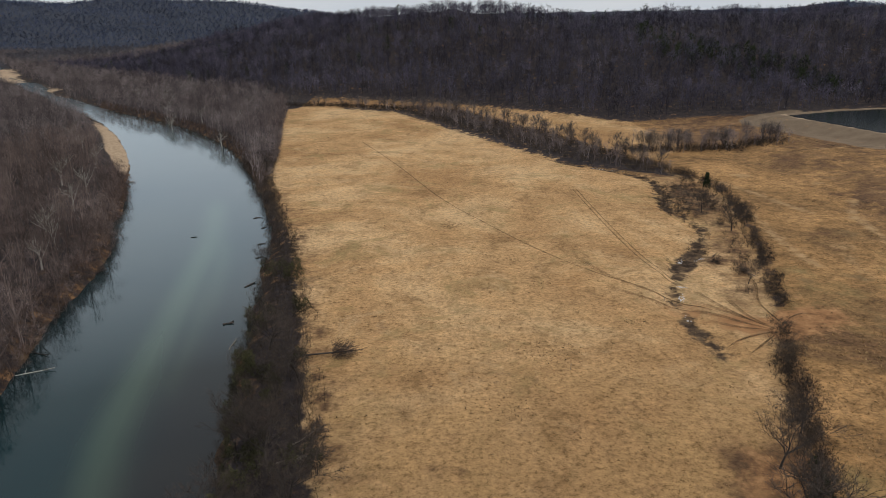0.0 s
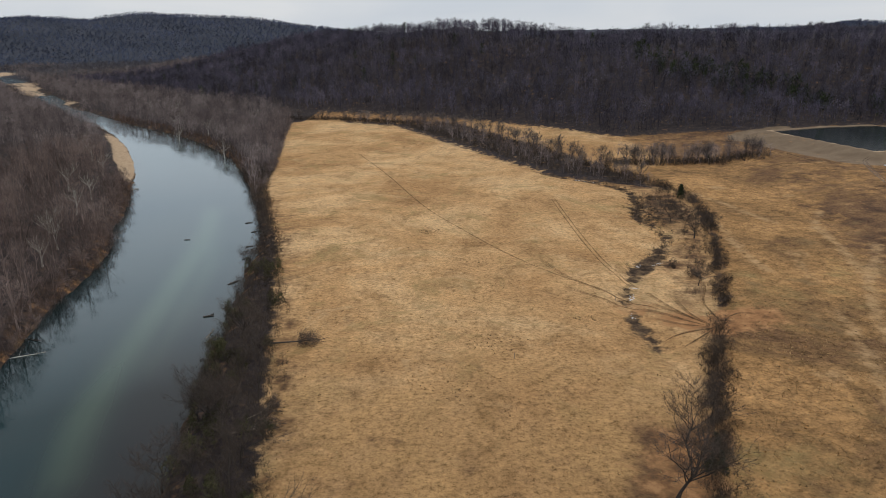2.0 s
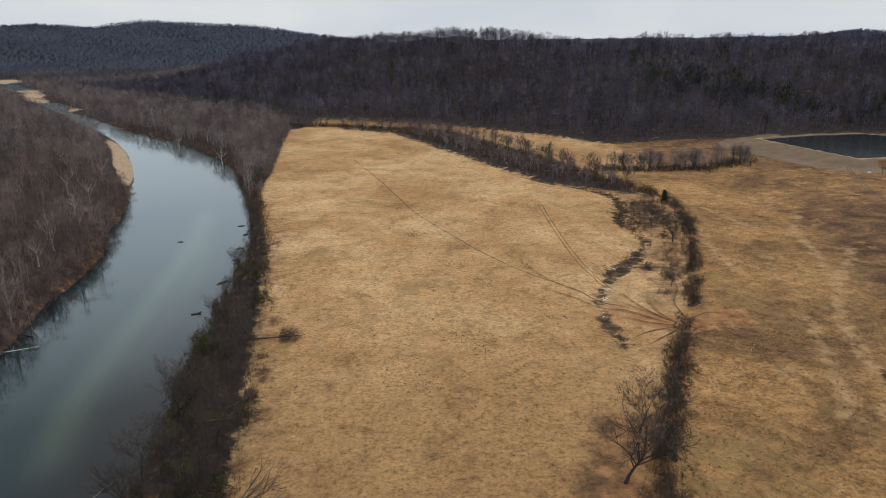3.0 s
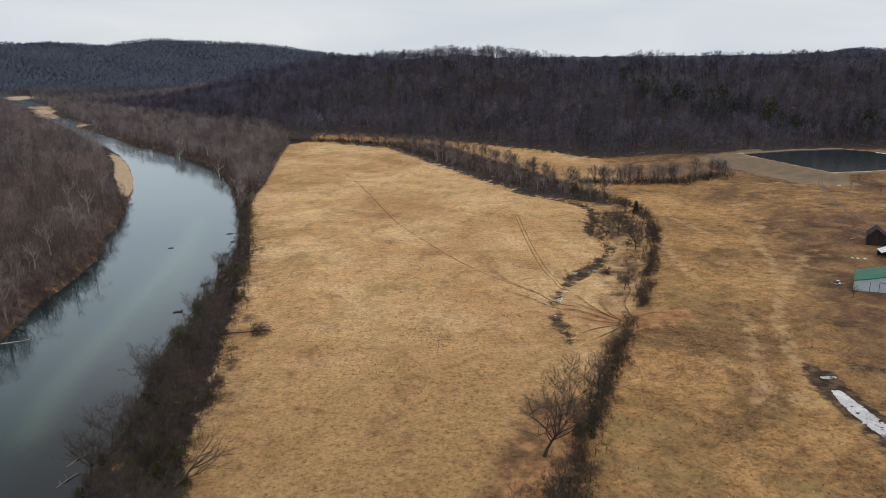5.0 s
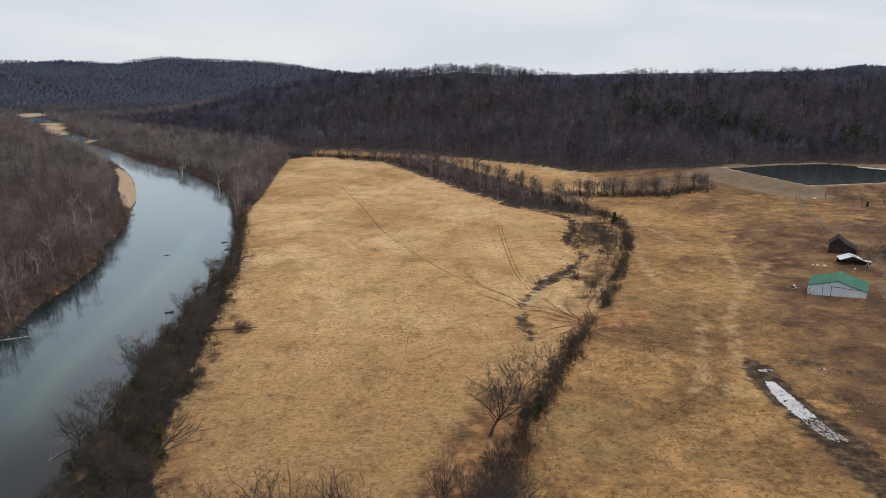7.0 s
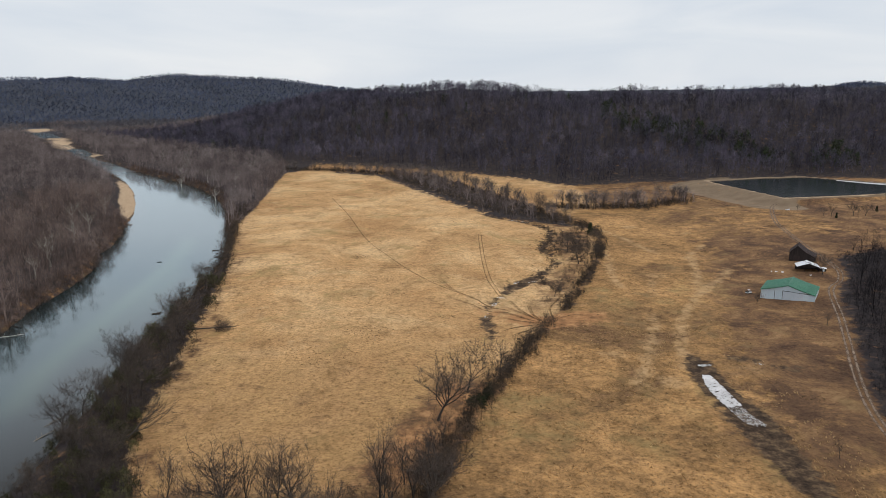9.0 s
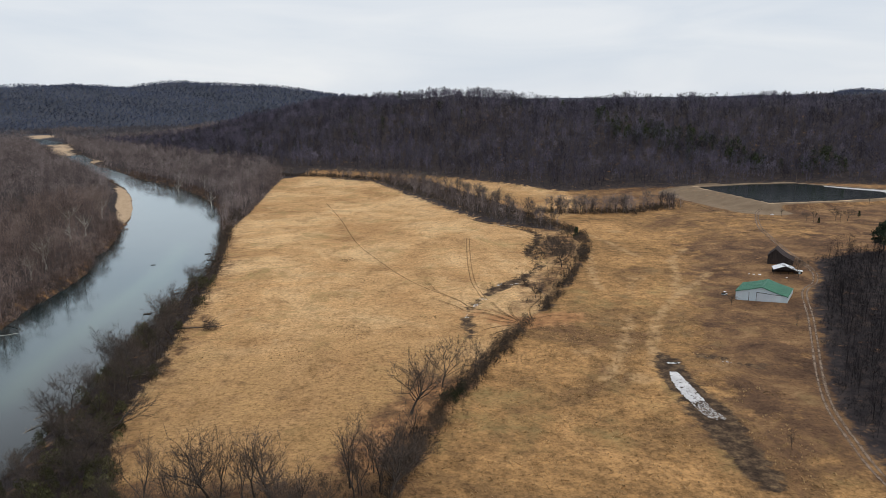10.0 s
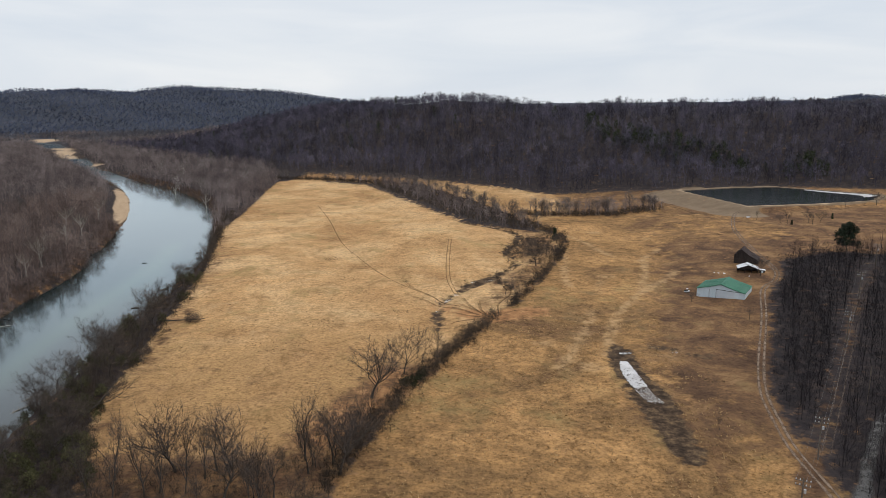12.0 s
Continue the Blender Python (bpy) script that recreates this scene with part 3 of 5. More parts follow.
def soften(a):
    """Blurs a grid of values a little."""
    p = np.pad(a, 1, mode="edge")
    p = (p[:-2] + 2 * p[1:-1] + p[2:]) / 4
    return (p[:, :-2] + 2 * p[:, 1:-1] + p[:, 2:]) / 4


def build_ground():
    xs = graded(-3600, 3200, -190, 225, 2.0, 1.035)
    ys = graded(-700, 4300, 40, 430, 2.0, 1.03)
    gx, gy = np.meshgrid(xs, ys)
    x, y = gx.ravel(), gy.ravel()
    z = height(x, y)
    nx, ny = len(xs), len(ys)
    i = (np.arange(ny - 1)[:, None] * nx + np.arange(nx - 1)[None]).ravel()
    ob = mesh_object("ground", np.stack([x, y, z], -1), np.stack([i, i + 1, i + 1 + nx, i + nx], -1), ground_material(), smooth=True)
    field = signed(x, y, FIELD)
    river = signed(x, y, RIVER)
    east = inside(x, y, EAST)
    hill_d = np.where(inside(x, y, HILL), 1, -1) * distance(x, y, HILL_FOOT)
    wood_e = signed(x, y, WOOD_EAST)
    hedge = distance(x, y, smooth_line(HEDGE, 10))
    creek = distance(x, y, smooth_line(CREEK[2:], 8))
    strip = (hedge < 95) & (y > 400) & (hill_d < 0) & ~inside(x, y, FIELD) & ~east & (x > -128)
    gap = inside(x, y, CREEK[6:] + HEDGE[4:12])
    gap_in = ease(0, 9, -signed(x, y, CREEK[6:] + HEDGE[4:12]))
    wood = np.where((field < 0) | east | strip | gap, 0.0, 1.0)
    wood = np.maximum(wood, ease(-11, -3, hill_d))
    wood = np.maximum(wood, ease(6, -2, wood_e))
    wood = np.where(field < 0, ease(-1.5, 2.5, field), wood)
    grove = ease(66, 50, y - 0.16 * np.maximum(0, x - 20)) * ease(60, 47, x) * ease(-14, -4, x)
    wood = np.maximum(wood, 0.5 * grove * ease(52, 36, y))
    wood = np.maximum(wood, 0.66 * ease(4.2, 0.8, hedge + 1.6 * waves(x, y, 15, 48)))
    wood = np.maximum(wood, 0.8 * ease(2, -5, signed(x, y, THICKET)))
    upper = inside(x, y, HEDGE[11:] + [(-160, 738), (-40, 684), (30, 642), (95, 586), (140, 535), (150, 430)])
    bed = np.interp(y, [150, 160, 172, 182, 190, 200, 212, 222, 232, 250, 276, 300, 340, 385], [1.0, 2.8, 3.6, 1.5, 1.9, 1.4, 2.2, 5.6, 3.8, 2.0, 1.8, 2.4, 2.2, 2.2])
    mud = ease(1.15, 0.55, creek / bed) * ease(430, 385, y)
    scrub = ease(3, -3, signed(x, y, SCRUB))
    mud = np.maximum(mud, 0.55 * scrub)
    mud = np.maximum(mud, 0.5 * gap_in * ease(9, 3, hedge) * ease(190, 205, y))
    mud = np.maximum(mud, 1.15 * ease(1.15, 0.7, distance(x, y, [(129, 140), (128.5, 122), (131.5, 96), (133, 62)]) / np.interp(y, [62, 80, 95, 115, 130, 141], [3.5, 4.6, 6.0, 4.8, 4.6, 2.5])))
    mud = np.maximum(mud, 0.72 * ease(4.5, 1, distance(x, y, [(140, 140), (146, 135), (158, 131)])))
    mud = np.maximum(mud, ease(4, 0.5, river) * (river > -6))
    sand = ease(1.0, 0.7, distance(x, y, BAR) / np.interp(y, [376, 400, 450, 560, 600], [0.8, 4, 8, 6, 2.5])) * (z > RIVER_Z - 0.3)
    sand = np.maximum(sand, ((z > RIVER_Z - 0.5) & (z < -1.7) & (y > 780)).astype(float))
    sand = np.maximum(sand, 0.5 * ease(20, 8, distance(x, y, LEFT_BANK)) * (y > 880) * (y < 1150))
    sand = np.maximum(sand, 0.9 * ease(1.0, 0.8, distance(x, y, [(-880, 1432), (-965, 1540)]) / np.interp(y, [1420, 1540], [18, 38])))
    red = ease(11, 1.5, distance(x, y, [(80, 174), (88, 170), (97, 177), (103, 178)]))
    red = np.maximum(red, 0.55 * ease(9, 2, distance(x, y, [(86, 170), (74, 179), (68, 186)])))
    red = np.maximum(red, 0.55 * ease(12, 3, distance(x, y, [(46, 70), (54, 92), (62, 112)])))
    red = np.maximum(red, 0.2 * ease(13, 3, river) * (river > -3) * (y > 60) * (y < 900))
    red = np.maximum(red, 0.3 * ease(13, 3, distance(x, y, LEFT_BANK)) * (river > -3) * (y > 150) * (y < 420))
    p = signed(x, y, POND)
    turf = ease(32, 24, p) * ease(278, 258, x) + ease(6, 4, p) * ease(258, 278, x)
    ring = ease(4.5, 1.5, np.abs(p - 1.5))
    sand = np.maximum(sand, 0.6 * ring)
    yard = 0.95 * ease(136, 172, x + 0.22 * (200 - y)) * ease(50, 90, y) * ease(345, 300, y)
    yard = np.maximum(yard, 0.95 * ease(240, 268, x) * ease(290, 320, y) * ease(440, 400, y))
    yard = np.maximum(yard, 0.7 * ease(120, 170, x) * ease(425, 450, y))
    yard = np.maximum(yard, 0.45 * ease(140, 200, x) * ease(280, 310, y)) * east
    yard = np.maximum(yard, 0.65 * ease(5, 1.5, distance(x, y, smooth_line(TRACK, 5))) * (y > 30))
    yard = np.maximum(yard, gap_in * np.maximum(0.8 * ease(10, 3, creek) * ease(200, 215, y), 0.8 * scrub))
    yard = np.maximum(yard, gap_in * 0.85 * ease(17, 5, hedge) * ease(176, 192, y))
    yard = np.maximum(yard, gap_in * 0.6 * ease(205, 225, y))
    yard = np.maximum(yard, np.where(upper, 0.45 * ease(60, -20, x), 0))
    line = distance(x, y, FIELD_EDGE)
    yard = np.maximum(yard, np.where(field < 0, 0.5 * ease(15, 1, line) * ease(420, 300, y), 0))
    yard = np.maximum(yard, np.where(field < 0, 0.12 * ease(190, 80, y), 0))
    yard = np.maximum(yard, 0.95 * grove)
    yard = np.maximum(yard, 0.85 * ease(13, 4, distance(x, y, [(46, 66), (52, 88), (60, 112)])) * (x < np.interp(y, [60, 103, 130], [55, 66, 75])))
    cut = ease(3.6, 1.6, distance(x, y, POWER_LINE)) * (y > 30)
    wood = np.where(cut > 0, wood * (1 - 0.4 * cut), wood)
    yard = np.maximum(yard, 1.2 * cut)
    worn = np.zeros(x.shape)
    for i, line in enumerate(WORN):
        worn = np.maximum(worn, (0.9 if i < 5 else 0.75) * ease(3.4 if i < 5 else 2.6, 0.5, distance(x, y, smooth_line(line, 4))))
    for sx, sy, sr in WORN_SPOTS:
        worn = np.maximum(worn, 0.75 * ease(sr, sr * 0.25, np.hypot(x - sx, y - sy)))
    dull = np.zeros(x.shape)
    for sx, sy, sw, sl in DULL_SPOTS:
        dull = np.maximum(dull, 0.9 * ease(1.15, 0.35, np.hypot((x - sx) / sw, (y - sy) / sl)))
    lush = np.clip(0.5 + 0.9 * waves(x, y, 75, 17), 0, 1) * np.where(east, ease(330, 230, y), 0.45)
    # last channel of cover: how much haze tint the ground takes, by distance
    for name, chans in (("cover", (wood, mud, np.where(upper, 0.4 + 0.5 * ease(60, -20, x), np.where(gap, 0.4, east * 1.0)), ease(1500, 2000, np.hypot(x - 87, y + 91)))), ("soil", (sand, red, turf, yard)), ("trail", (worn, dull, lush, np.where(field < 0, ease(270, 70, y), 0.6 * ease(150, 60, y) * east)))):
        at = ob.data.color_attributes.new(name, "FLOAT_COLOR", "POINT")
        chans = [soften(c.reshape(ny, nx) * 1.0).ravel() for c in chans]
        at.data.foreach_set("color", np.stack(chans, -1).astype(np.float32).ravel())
    return tagged(ob, "valley floor of dry golden hay meadow, pasture and wooded hills", "ground", kind="structure")


build_ground()


SHOAL = [(-60, 100), (-68, 124), (-72, 146), (-75, 166), (-78, 187), (-83, 219), (-91, 269), (-104, 320)]
SHOAL_SIDE = [(-65, 150), (-66, 160), (-69, 183), (-75, 224), (-84, 262)]


def shoal_bed(m):
    """Lets pale sand show through the water over the shoals, and turns it dark grey-brown towards the banks."""
    n, l = m.node_tree.nodes, m.node_tree.links
    b = n["Principled BSDF"]
    last = b.inputs["Base Color"].links[0].from_socket
    at = n.new("ShaderNodeAttribute")
    at.attribute_name = "shoal"
    sp = n.new("ShaderNodeSeparateColor")
    l.new(at.outputs["Color"], sp.inputs["Color"])
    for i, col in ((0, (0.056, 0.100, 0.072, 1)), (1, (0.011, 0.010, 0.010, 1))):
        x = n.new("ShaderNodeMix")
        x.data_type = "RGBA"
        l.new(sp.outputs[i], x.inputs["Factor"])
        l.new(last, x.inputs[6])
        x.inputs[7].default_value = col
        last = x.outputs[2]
    l.new(last, b.inputs["Base Color"])
    riffle = n.new("ShaderNodeMapRange")
    riffle.inputs["To Min"].default_value, riffle.inputs["To Max"].default_value = 0.06, 0.5
    l.new(sp.outputs[2], riffle.inputs["Value"])
    l.new(riffle.outputs["Result"], b.inputs["Roughness"])
    for g in n:
        if g.bl_idname == "ShaderNodeBsdfGlossy":
            l.new(riffle.outputs["Result"], g.inputs["Roughness"])


def build_water():
    a, b = smooth_line(RIGHT_BANK, 10), smooth_line(LEFT_BANK, 10)
    k = 260
    def even(q):
        d = np.r_[0, np.cumsum(np.linalg.norm(np.diff(q, axis=0), axis=1))]
        t = np.linspace(0, d[-1], k)
        return np.stack([np.interp(t, d, q[:, 0]), np.interp(t, d, q[:, 1])], -1)
    a, b = even(a), even(b)
    out = unit_rows(a - b) * 7
    a, b = a + out, b - out
    cols = 24
    v = np.concatenate([np.c_[a * (1 - t) + b * t, np.full(k, RIVER_Z)] for t in np.linspace(0, 1, cols)])
    f = [(c * k + i, c * k + i + 1, (c + 1) * k + i + 1, (c + 1) * k + i) for c in range(cols - 1) for i in range(k - 1)]
    m = water_material("river_water", [(0.001, 0.014, 0.018), (0.003, 0.027, 0.031)], 0.05, 0.2, 0.012, (1.0, 0.28, 1), 0.42)
    shoal_bed(m)
    ob = mesh_object("river", v, f, m)
    shoal = np.maximum(ease(8, 0, distance(v[:, 0], v[:, 1], smooth_line(SHOAL, 6))), 0.6 * ease(5, 0, distance(v[:, 0], v[:, 1], smooth_line(SHOAL_SIDE, 6))))
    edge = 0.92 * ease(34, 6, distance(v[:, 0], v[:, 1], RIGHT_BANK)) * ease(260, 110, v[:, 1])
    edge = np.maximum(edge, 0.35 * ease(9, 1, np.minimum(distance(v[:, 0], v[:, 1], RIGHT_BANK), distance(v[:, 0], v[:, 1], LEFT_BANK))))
    at = ob.data.color_attributes.new("shoal", "FLOAT_COLOR", "POINT")
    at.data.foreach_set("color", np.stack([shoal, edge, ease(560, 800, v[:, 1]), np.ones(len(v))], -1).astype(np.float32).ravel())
    tagged(ob, "slow teal-green river reflecting the pale sky", "river", kind="structure")
    ob = mesh_object("pond", [(x, y, 8.2) for x, y in POND], [tuple(range(len(POND)))], water_material("pond_water", [(0.010, 0.016, 0.016), (0.016, 0.024, 0.022)], 0.14, 0.12, 0.03))
    tagged(ob, "dark still water of an embanked pond", "pond", kind="structure")


def unit_rows(a):
    return a / np.linalg.norm(a, axis=1, keepdims=True)


build_water()

# ---------------------------------------------------------------- woods
VIEW = [(140, -200), (30, 20), (-95, 90), (-220, 200), (-330, 400), (-900, 1150), (-2200, 2600), (2200, 2600), (900, 1150), (560, 620), (420, 300), (330, 100), (230, -60)]


def in_flat_woods(x, y):
    r = signed(x, y, RIVER)
    return (r > 2.6) & ~inside(x, y, FIELD) & ~inside(x, y, HILL) & ~inside(x, y, EAST) & inside(x, y, VIEW)


def left_woods(x, y):
    return in_flat_woods(x, y) & (distance(x, y, BAR) > 11) & (x < np.interp(y, [p[1] for p in LEFT_BANK], [p[0] for p in LEFT_BANK]) - np.interp(y, [400, 560, 680, 900, 1150, 1250], [1.5, 5, 12, 22, 20, 8]))


def point_woods(x, y):
    return in_flat_woods(x, y) & (x > np.interp(y, [p[1] for p in RIGHT_BANK], [p[0] for p in RIGHT_BANK]) + 2) & (y > 345) & (x < np.interp(y, [345, 640, 700, 760], [-60, -128, -165, -168])) & (signed(x, y, FIELD) > 2)


FAR_FIELD = [(-880, 1432), (-965, 1540)]
on_far_field = lambda x, y: distance(x, y, FAR_FIELD) < np.interp(y, [1420, 1540], [18, 38])
NEAR_WOODS = [crown_tree_arrays(s, 15, 190, 0.08, 6, 0.19, 0.15, 0.36, 0.012, under=12) for s in (1, 2, 3, 4, 5, 6)]
MID_WOODS = [crown_tree_arrays(s, 15, 80, 0.22, 5, 0.17, 0.17, 0.42, under=8) for s in (11, 12, 13, 14, 15)]
FAR_WOODS = [crown_tree_arrays(s, 17, 84, 0.33, 6, 0.16, 0.16, 0.32, reach=0.12, under=6) for s in (21, 22, 23, 24, 25)]
RIM_WOODS = [crown_tree_arrays(s, 12, 20, 1.3, 5, 0.26, 0.24, -0.05, 0.02, reach=0.26) for s in (31, 32, 33)]
scatter("woodland", NEAR_WOODS, spread_points(-260, -80, 90, 470, 6.0, lambda x, y: left_woods(x, y) & (y < 470), 1, (0.5, 1.3)), LEFTWOODS, "leafless riverside woodland of red-brown and grey trees", "woodland", patch=45)
scatter("woodland", MID_WOODS, spread_points(-1150, -180, 470, 1480, 8.0, left_woods, 2), WOODS, "leafless bottomland woodland beyond the river", "woodland")
scatter("woodland", NEAR_WOODS, spread_points(-330, -60, 345, 660, 6.1, lambda x, y: point_woods(x, y) & (y < 650), 3, (0.65, 1.15)), WOODS, "leafless woodland between river and hay field", "woodland", patch=60)
scatter("woodland", MID_WOODS, spread_points(-1000, -150, 650, 1700, 8.6, lambda x, y: point_woods(x, y) & (y >= 650) & ~on_far_field(x, y), 4), WOODS, "leafless bottomland woodland below the hill", "woodland")
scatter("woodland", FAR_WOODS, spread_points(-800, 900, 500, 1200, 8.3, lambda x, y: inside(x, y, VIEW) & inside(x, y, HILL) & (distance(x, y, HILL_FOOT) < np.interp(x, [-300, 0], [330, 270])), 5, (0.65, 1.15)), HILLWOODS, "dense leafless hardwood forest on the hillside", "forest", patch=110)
scatter("woodland", RIM_WOODS, spread_points(-1900, 1500, 1250, 2700, 12.0, lambda x, y: (np.hypot(x - 87, y + 91) > 2060) & (np.hypot(x - 87, y + 91) < 2720) & inside(x, y, VIEW) & (signed(x, y, RIVER) > 25) & ~on_far_field(x, y) & ((x < -300) | (x > 850)) & ~((x > -820) & (y < 1650) & inside(x, y, HILL) & (x > -600)), 6) - np.array((0, 0, 3.2, 0)), HAZEWOODS, "distant leafless forest on the valley hills", "forest", patch=240)
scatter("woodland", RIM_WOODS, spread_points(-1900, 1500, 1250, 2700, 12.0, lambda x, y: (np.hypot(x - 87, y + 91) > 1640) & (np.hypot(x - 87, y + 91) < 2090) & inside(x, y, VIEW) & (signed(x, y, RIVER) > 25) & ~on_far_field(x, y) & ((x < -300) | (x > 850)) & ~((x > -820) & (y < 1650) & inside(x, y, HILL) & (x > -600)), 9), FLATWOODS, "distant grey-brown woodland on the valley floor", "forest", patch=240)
scatter("woodland", MID_WOODS, spread_points(-1000, -200, 950, 1800, 9.5, lambda x, y: inside(x, y, HILL) & (distance(x, y, HILL_FOOT) > np.interp(x, [-600, -400], [20, 320])) & (np.hypot(x - 87, y + 91) < 1720) & inside(x, y, VIEW) & ~on_far_field(x, y), 8), WOODS, "grey-brown floodplain woodland at the foot of the far hills", "woodland")
FARM_WOODS = [crown_tree_arrays(s, 13, 150, 0.065, 6, 0.15, 0.15, 0.4, 0.007, under=10) for s in (41, 42, 43, 44, 45)]
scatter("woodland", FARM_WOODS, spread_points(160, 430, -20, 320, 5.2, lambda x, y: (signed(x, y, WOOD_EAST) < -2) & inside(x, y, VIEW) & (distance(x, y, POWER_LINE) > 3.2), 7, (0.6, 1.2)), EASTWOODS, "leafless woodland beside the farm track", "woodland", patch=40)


# ---------------------------------------------------------------- single trees, brush and evergreens
def bush_arrays(seed, tall, n, width, wide=0.6):
    rng = np.random.RandomState(seed)
    v, f = [], []
    for i in range(n):
        a, r = rng.rand() * 6.283, math.sqrt(rng.rand()) * tall * wide
        lift = rng.rand() ** 1.3
        p = np.array((math.cos(a) * r, math.sin(a) * r, tall * 0.75 * lift * (1 - 0.35 * r / (tall * wide))))
        d = unit(np.array((math.cos(a) * 0.5, math.sin(a) * 0.5, 0.9)) + rng.normal(0, 0.5, 3))
        sliver(v, f, p - (0, 0, 0.15), d, tall * rng.uniform(0.25, 0.5), width, rng)
    return np.array(v), np.array(f)


def leaf_cluster(v, f, p, size, n, rng, leaf):
    for _ in range(n):
        q = p + rng.normal(0, size * 0.45, 3)
        sliver(v, f, q, unit(rng.normal(0, 1, 3) + (0, 0, 0.25)), leaf * rng.uniform(0.7, 1.3), leaf * 0.55, rng)


def cedar_arrays(seed, tall, clusters, per, leaf, wide=0.26, shape=0.8):
    """Conical evergreen: crown of small sprays."""
    rng = np.random.RandomState(seed)
    v, f = [], []
    for _ in range(clusters):
        t = rng.rand() ** 0.8
        r = tall * wide * (1 - t) ** shape * rng.uniform(0.55, 1.05)
        a = rng.rand() * 6.283
        leaf_cluster(v, f, np.array((math.cos(a) * r, math.sin(a) * r, tall * (0.06 + 0.92 * t))), leaf * 1.2, per, rng, leaf)
    tv, tf = [], []
    tube(tv, tf, [(0, 0, -0.4), (0, 0, tall * 0.5), (0, 0, tall * 0.93)], [tall * 0.02, tall * 0.012, 0.02], 5)
    return np.array(tv), np.array(tf), np.array(v), np.array(f)


def pine_arrays(seed, tall):
    """Tall pine with an open lower trunk and a broad, lumpy crown."""
    rng = np.random.RandomState(seed)
    v, f, tv, tf = [], [], [], []
    tube(tv, tf, [(0, 0, -0.4), (0.1, 0, tall * 0.45), (0.0, 0.1, tall * 0.95)], [tall * 0.017, tall * 0.012, 0.05], 7)
    for i in range(46):
        t = rng.uniform(0.3, 1.0)
        a = i * 2.4 + rng.normal(0, 0.3)
        r = tall * 0.30 * (1 - ((t - 0.55) / 0.5) ** 2 * (0.9 if t > 0.55 else 0.35)) * rng.uniform(0.65, 1.1)
        e = np.array((math.cos(a) * r, math.sin(a) * r, tall * t + r * 0.12))
        tube(tv, tf, [(0, 0, tall * t * 0.97), e], [tall * 0.005, 0.02], 3)
        leaf_cluster(v, f, e, tall * 0.075, 46, rng, 1.0)
        leaf_cluster(v, f, e * (0.6, 0.6, 1.0), tall * 0.07, 36, rng, 1.0)
    return np.array(tv), np.array(tf), np.array(v), np.array(f)


def tree_thing(name, arrays, mats, m, label, group=""):
    tv, tf, cv, cf = arrays
    e = empty(name, m, label, "tree", group)
    mesh_object("trunk", tv, tf, mats[0], e, smooth=True)
    mesh_object("crown", cv, cf, mats[1], e)
    return e


def set_at(x, y, size, turn, lean=0.0, sink=0.0):
    return pose(x, y, float(height(np.array([x]), np.array([y]))[0]) - sink, lean, 0, turn) @ Matrix.Scale(size, 4)


def plant(first, rows, tall, rng, label_scale=True):
    """Copies of the thing set out at rows of (x, y, height)."""
    for x, y, h in rows:
        c = copy_thing(first, Matrix())
        c.matrix_basis = set_at(x, y, h / tall, rng.uniform(0, 360), rng.normal(0, 2.0))


rng = np.random.RandomState(77)
GROVE = [(5.7, 45.7, 18), (15.1, 39.8, 18), (17.8, 41.3, 17), (17.3, 50.2, 18), (19.4, 51.1, 16), (25.0, 47.5, 15), (26.3, 51.5, 17), (29.0, 52.6, 16), (3.0, 39.1, 15),
         (45.0, 56.7, 19), (51.5, 55.5, 17), (54.0, 50.9, 18), (47.0, 51.0, 16), (38.0, 44.0, 15), (10.0, 36.0, 15), (32.0, 40.0, 15), (49.0, 63.0, 12)]
HEDGE_OAKS = [(54, 93, 19), (70, 122, 13), (61, 111, 16), (56, 80, 11), (66, 113, 7), (54, 66, 13)]
GAP_TREES = [(107, 284, 12), (109, 258, 14), (116, 278, 11), (93, 203, 9), (124, 305, 9), (112, 292, 8), (119, 268, 10)]
BANK_TREES = [(-44, 163, 15), (-30, 128, 15), (-37, 137, 13), (-33, 112, 16), (-27, 96, 16), (-24, 84, 15), (-18, 66, 14), (-34, 96, 13), (-40, 118, 12), (-14, 52, 13),
              (-52, 189, 12), (-51, 210, 10), (-60, 226, 11), (-60, 250, 12), (-69, 279, 12), (-80, 312, 11), (-86, 330, 12), (-48, 176, 11), (-26, 68, 13), (-20, 48, 14)]
SLOPE_TREES = [(266, 361, 6), (268, 356, 10), (282, 359, 9), (282, 353, 8), (288, 357, 9), (331, 418, 6), (356, 426, 11), (256, 374, 7), (208, 231, 11), (182, 169, 6), (168, 195, 5), (144, 78, 5)]
kinds = [bare_tree_arrays(5, 16, 0.66, 0.34, 7, 0.046, reach=0.42, limbs=9, low=0.55), bare_tree_arrays(6, 16, 0.30, 0.46, 4, 0.045, reach=0.48, low=0.45, limbs=5, girth=0.017), bare_tree_arrays(9, 16, 0.62, 0.32, 10, reach=0.44, low=0.6, limbs=8),
         bare_tree_arrays(12, 16, 0.38, 0.42, 4, 0.045, reach=0.46, low=0.5, limbs=6, girth=0.017)]
makers = []
for i, (arr, label) in enumerate(zip(kinds, ("bare grey-brown hardwood tree with spreading limbs at the field edge", "slender leafless tree with upright limbs at the field edge",
                                          "broad leafless oak with dark crooked limbs by the hedgerow", "leafless tree with fine grey twigs beside the meadow"))):
    x, y, h = HEDGE_OAKS[i]
    first = tree_thing("bare_tree", arr, (BARK, TWIG), set_at(x, y, h / 16, 60 * i), label, "bare trees round the meadow")
    makers.append(first)
along = smooth_line(HEDGE, 2)
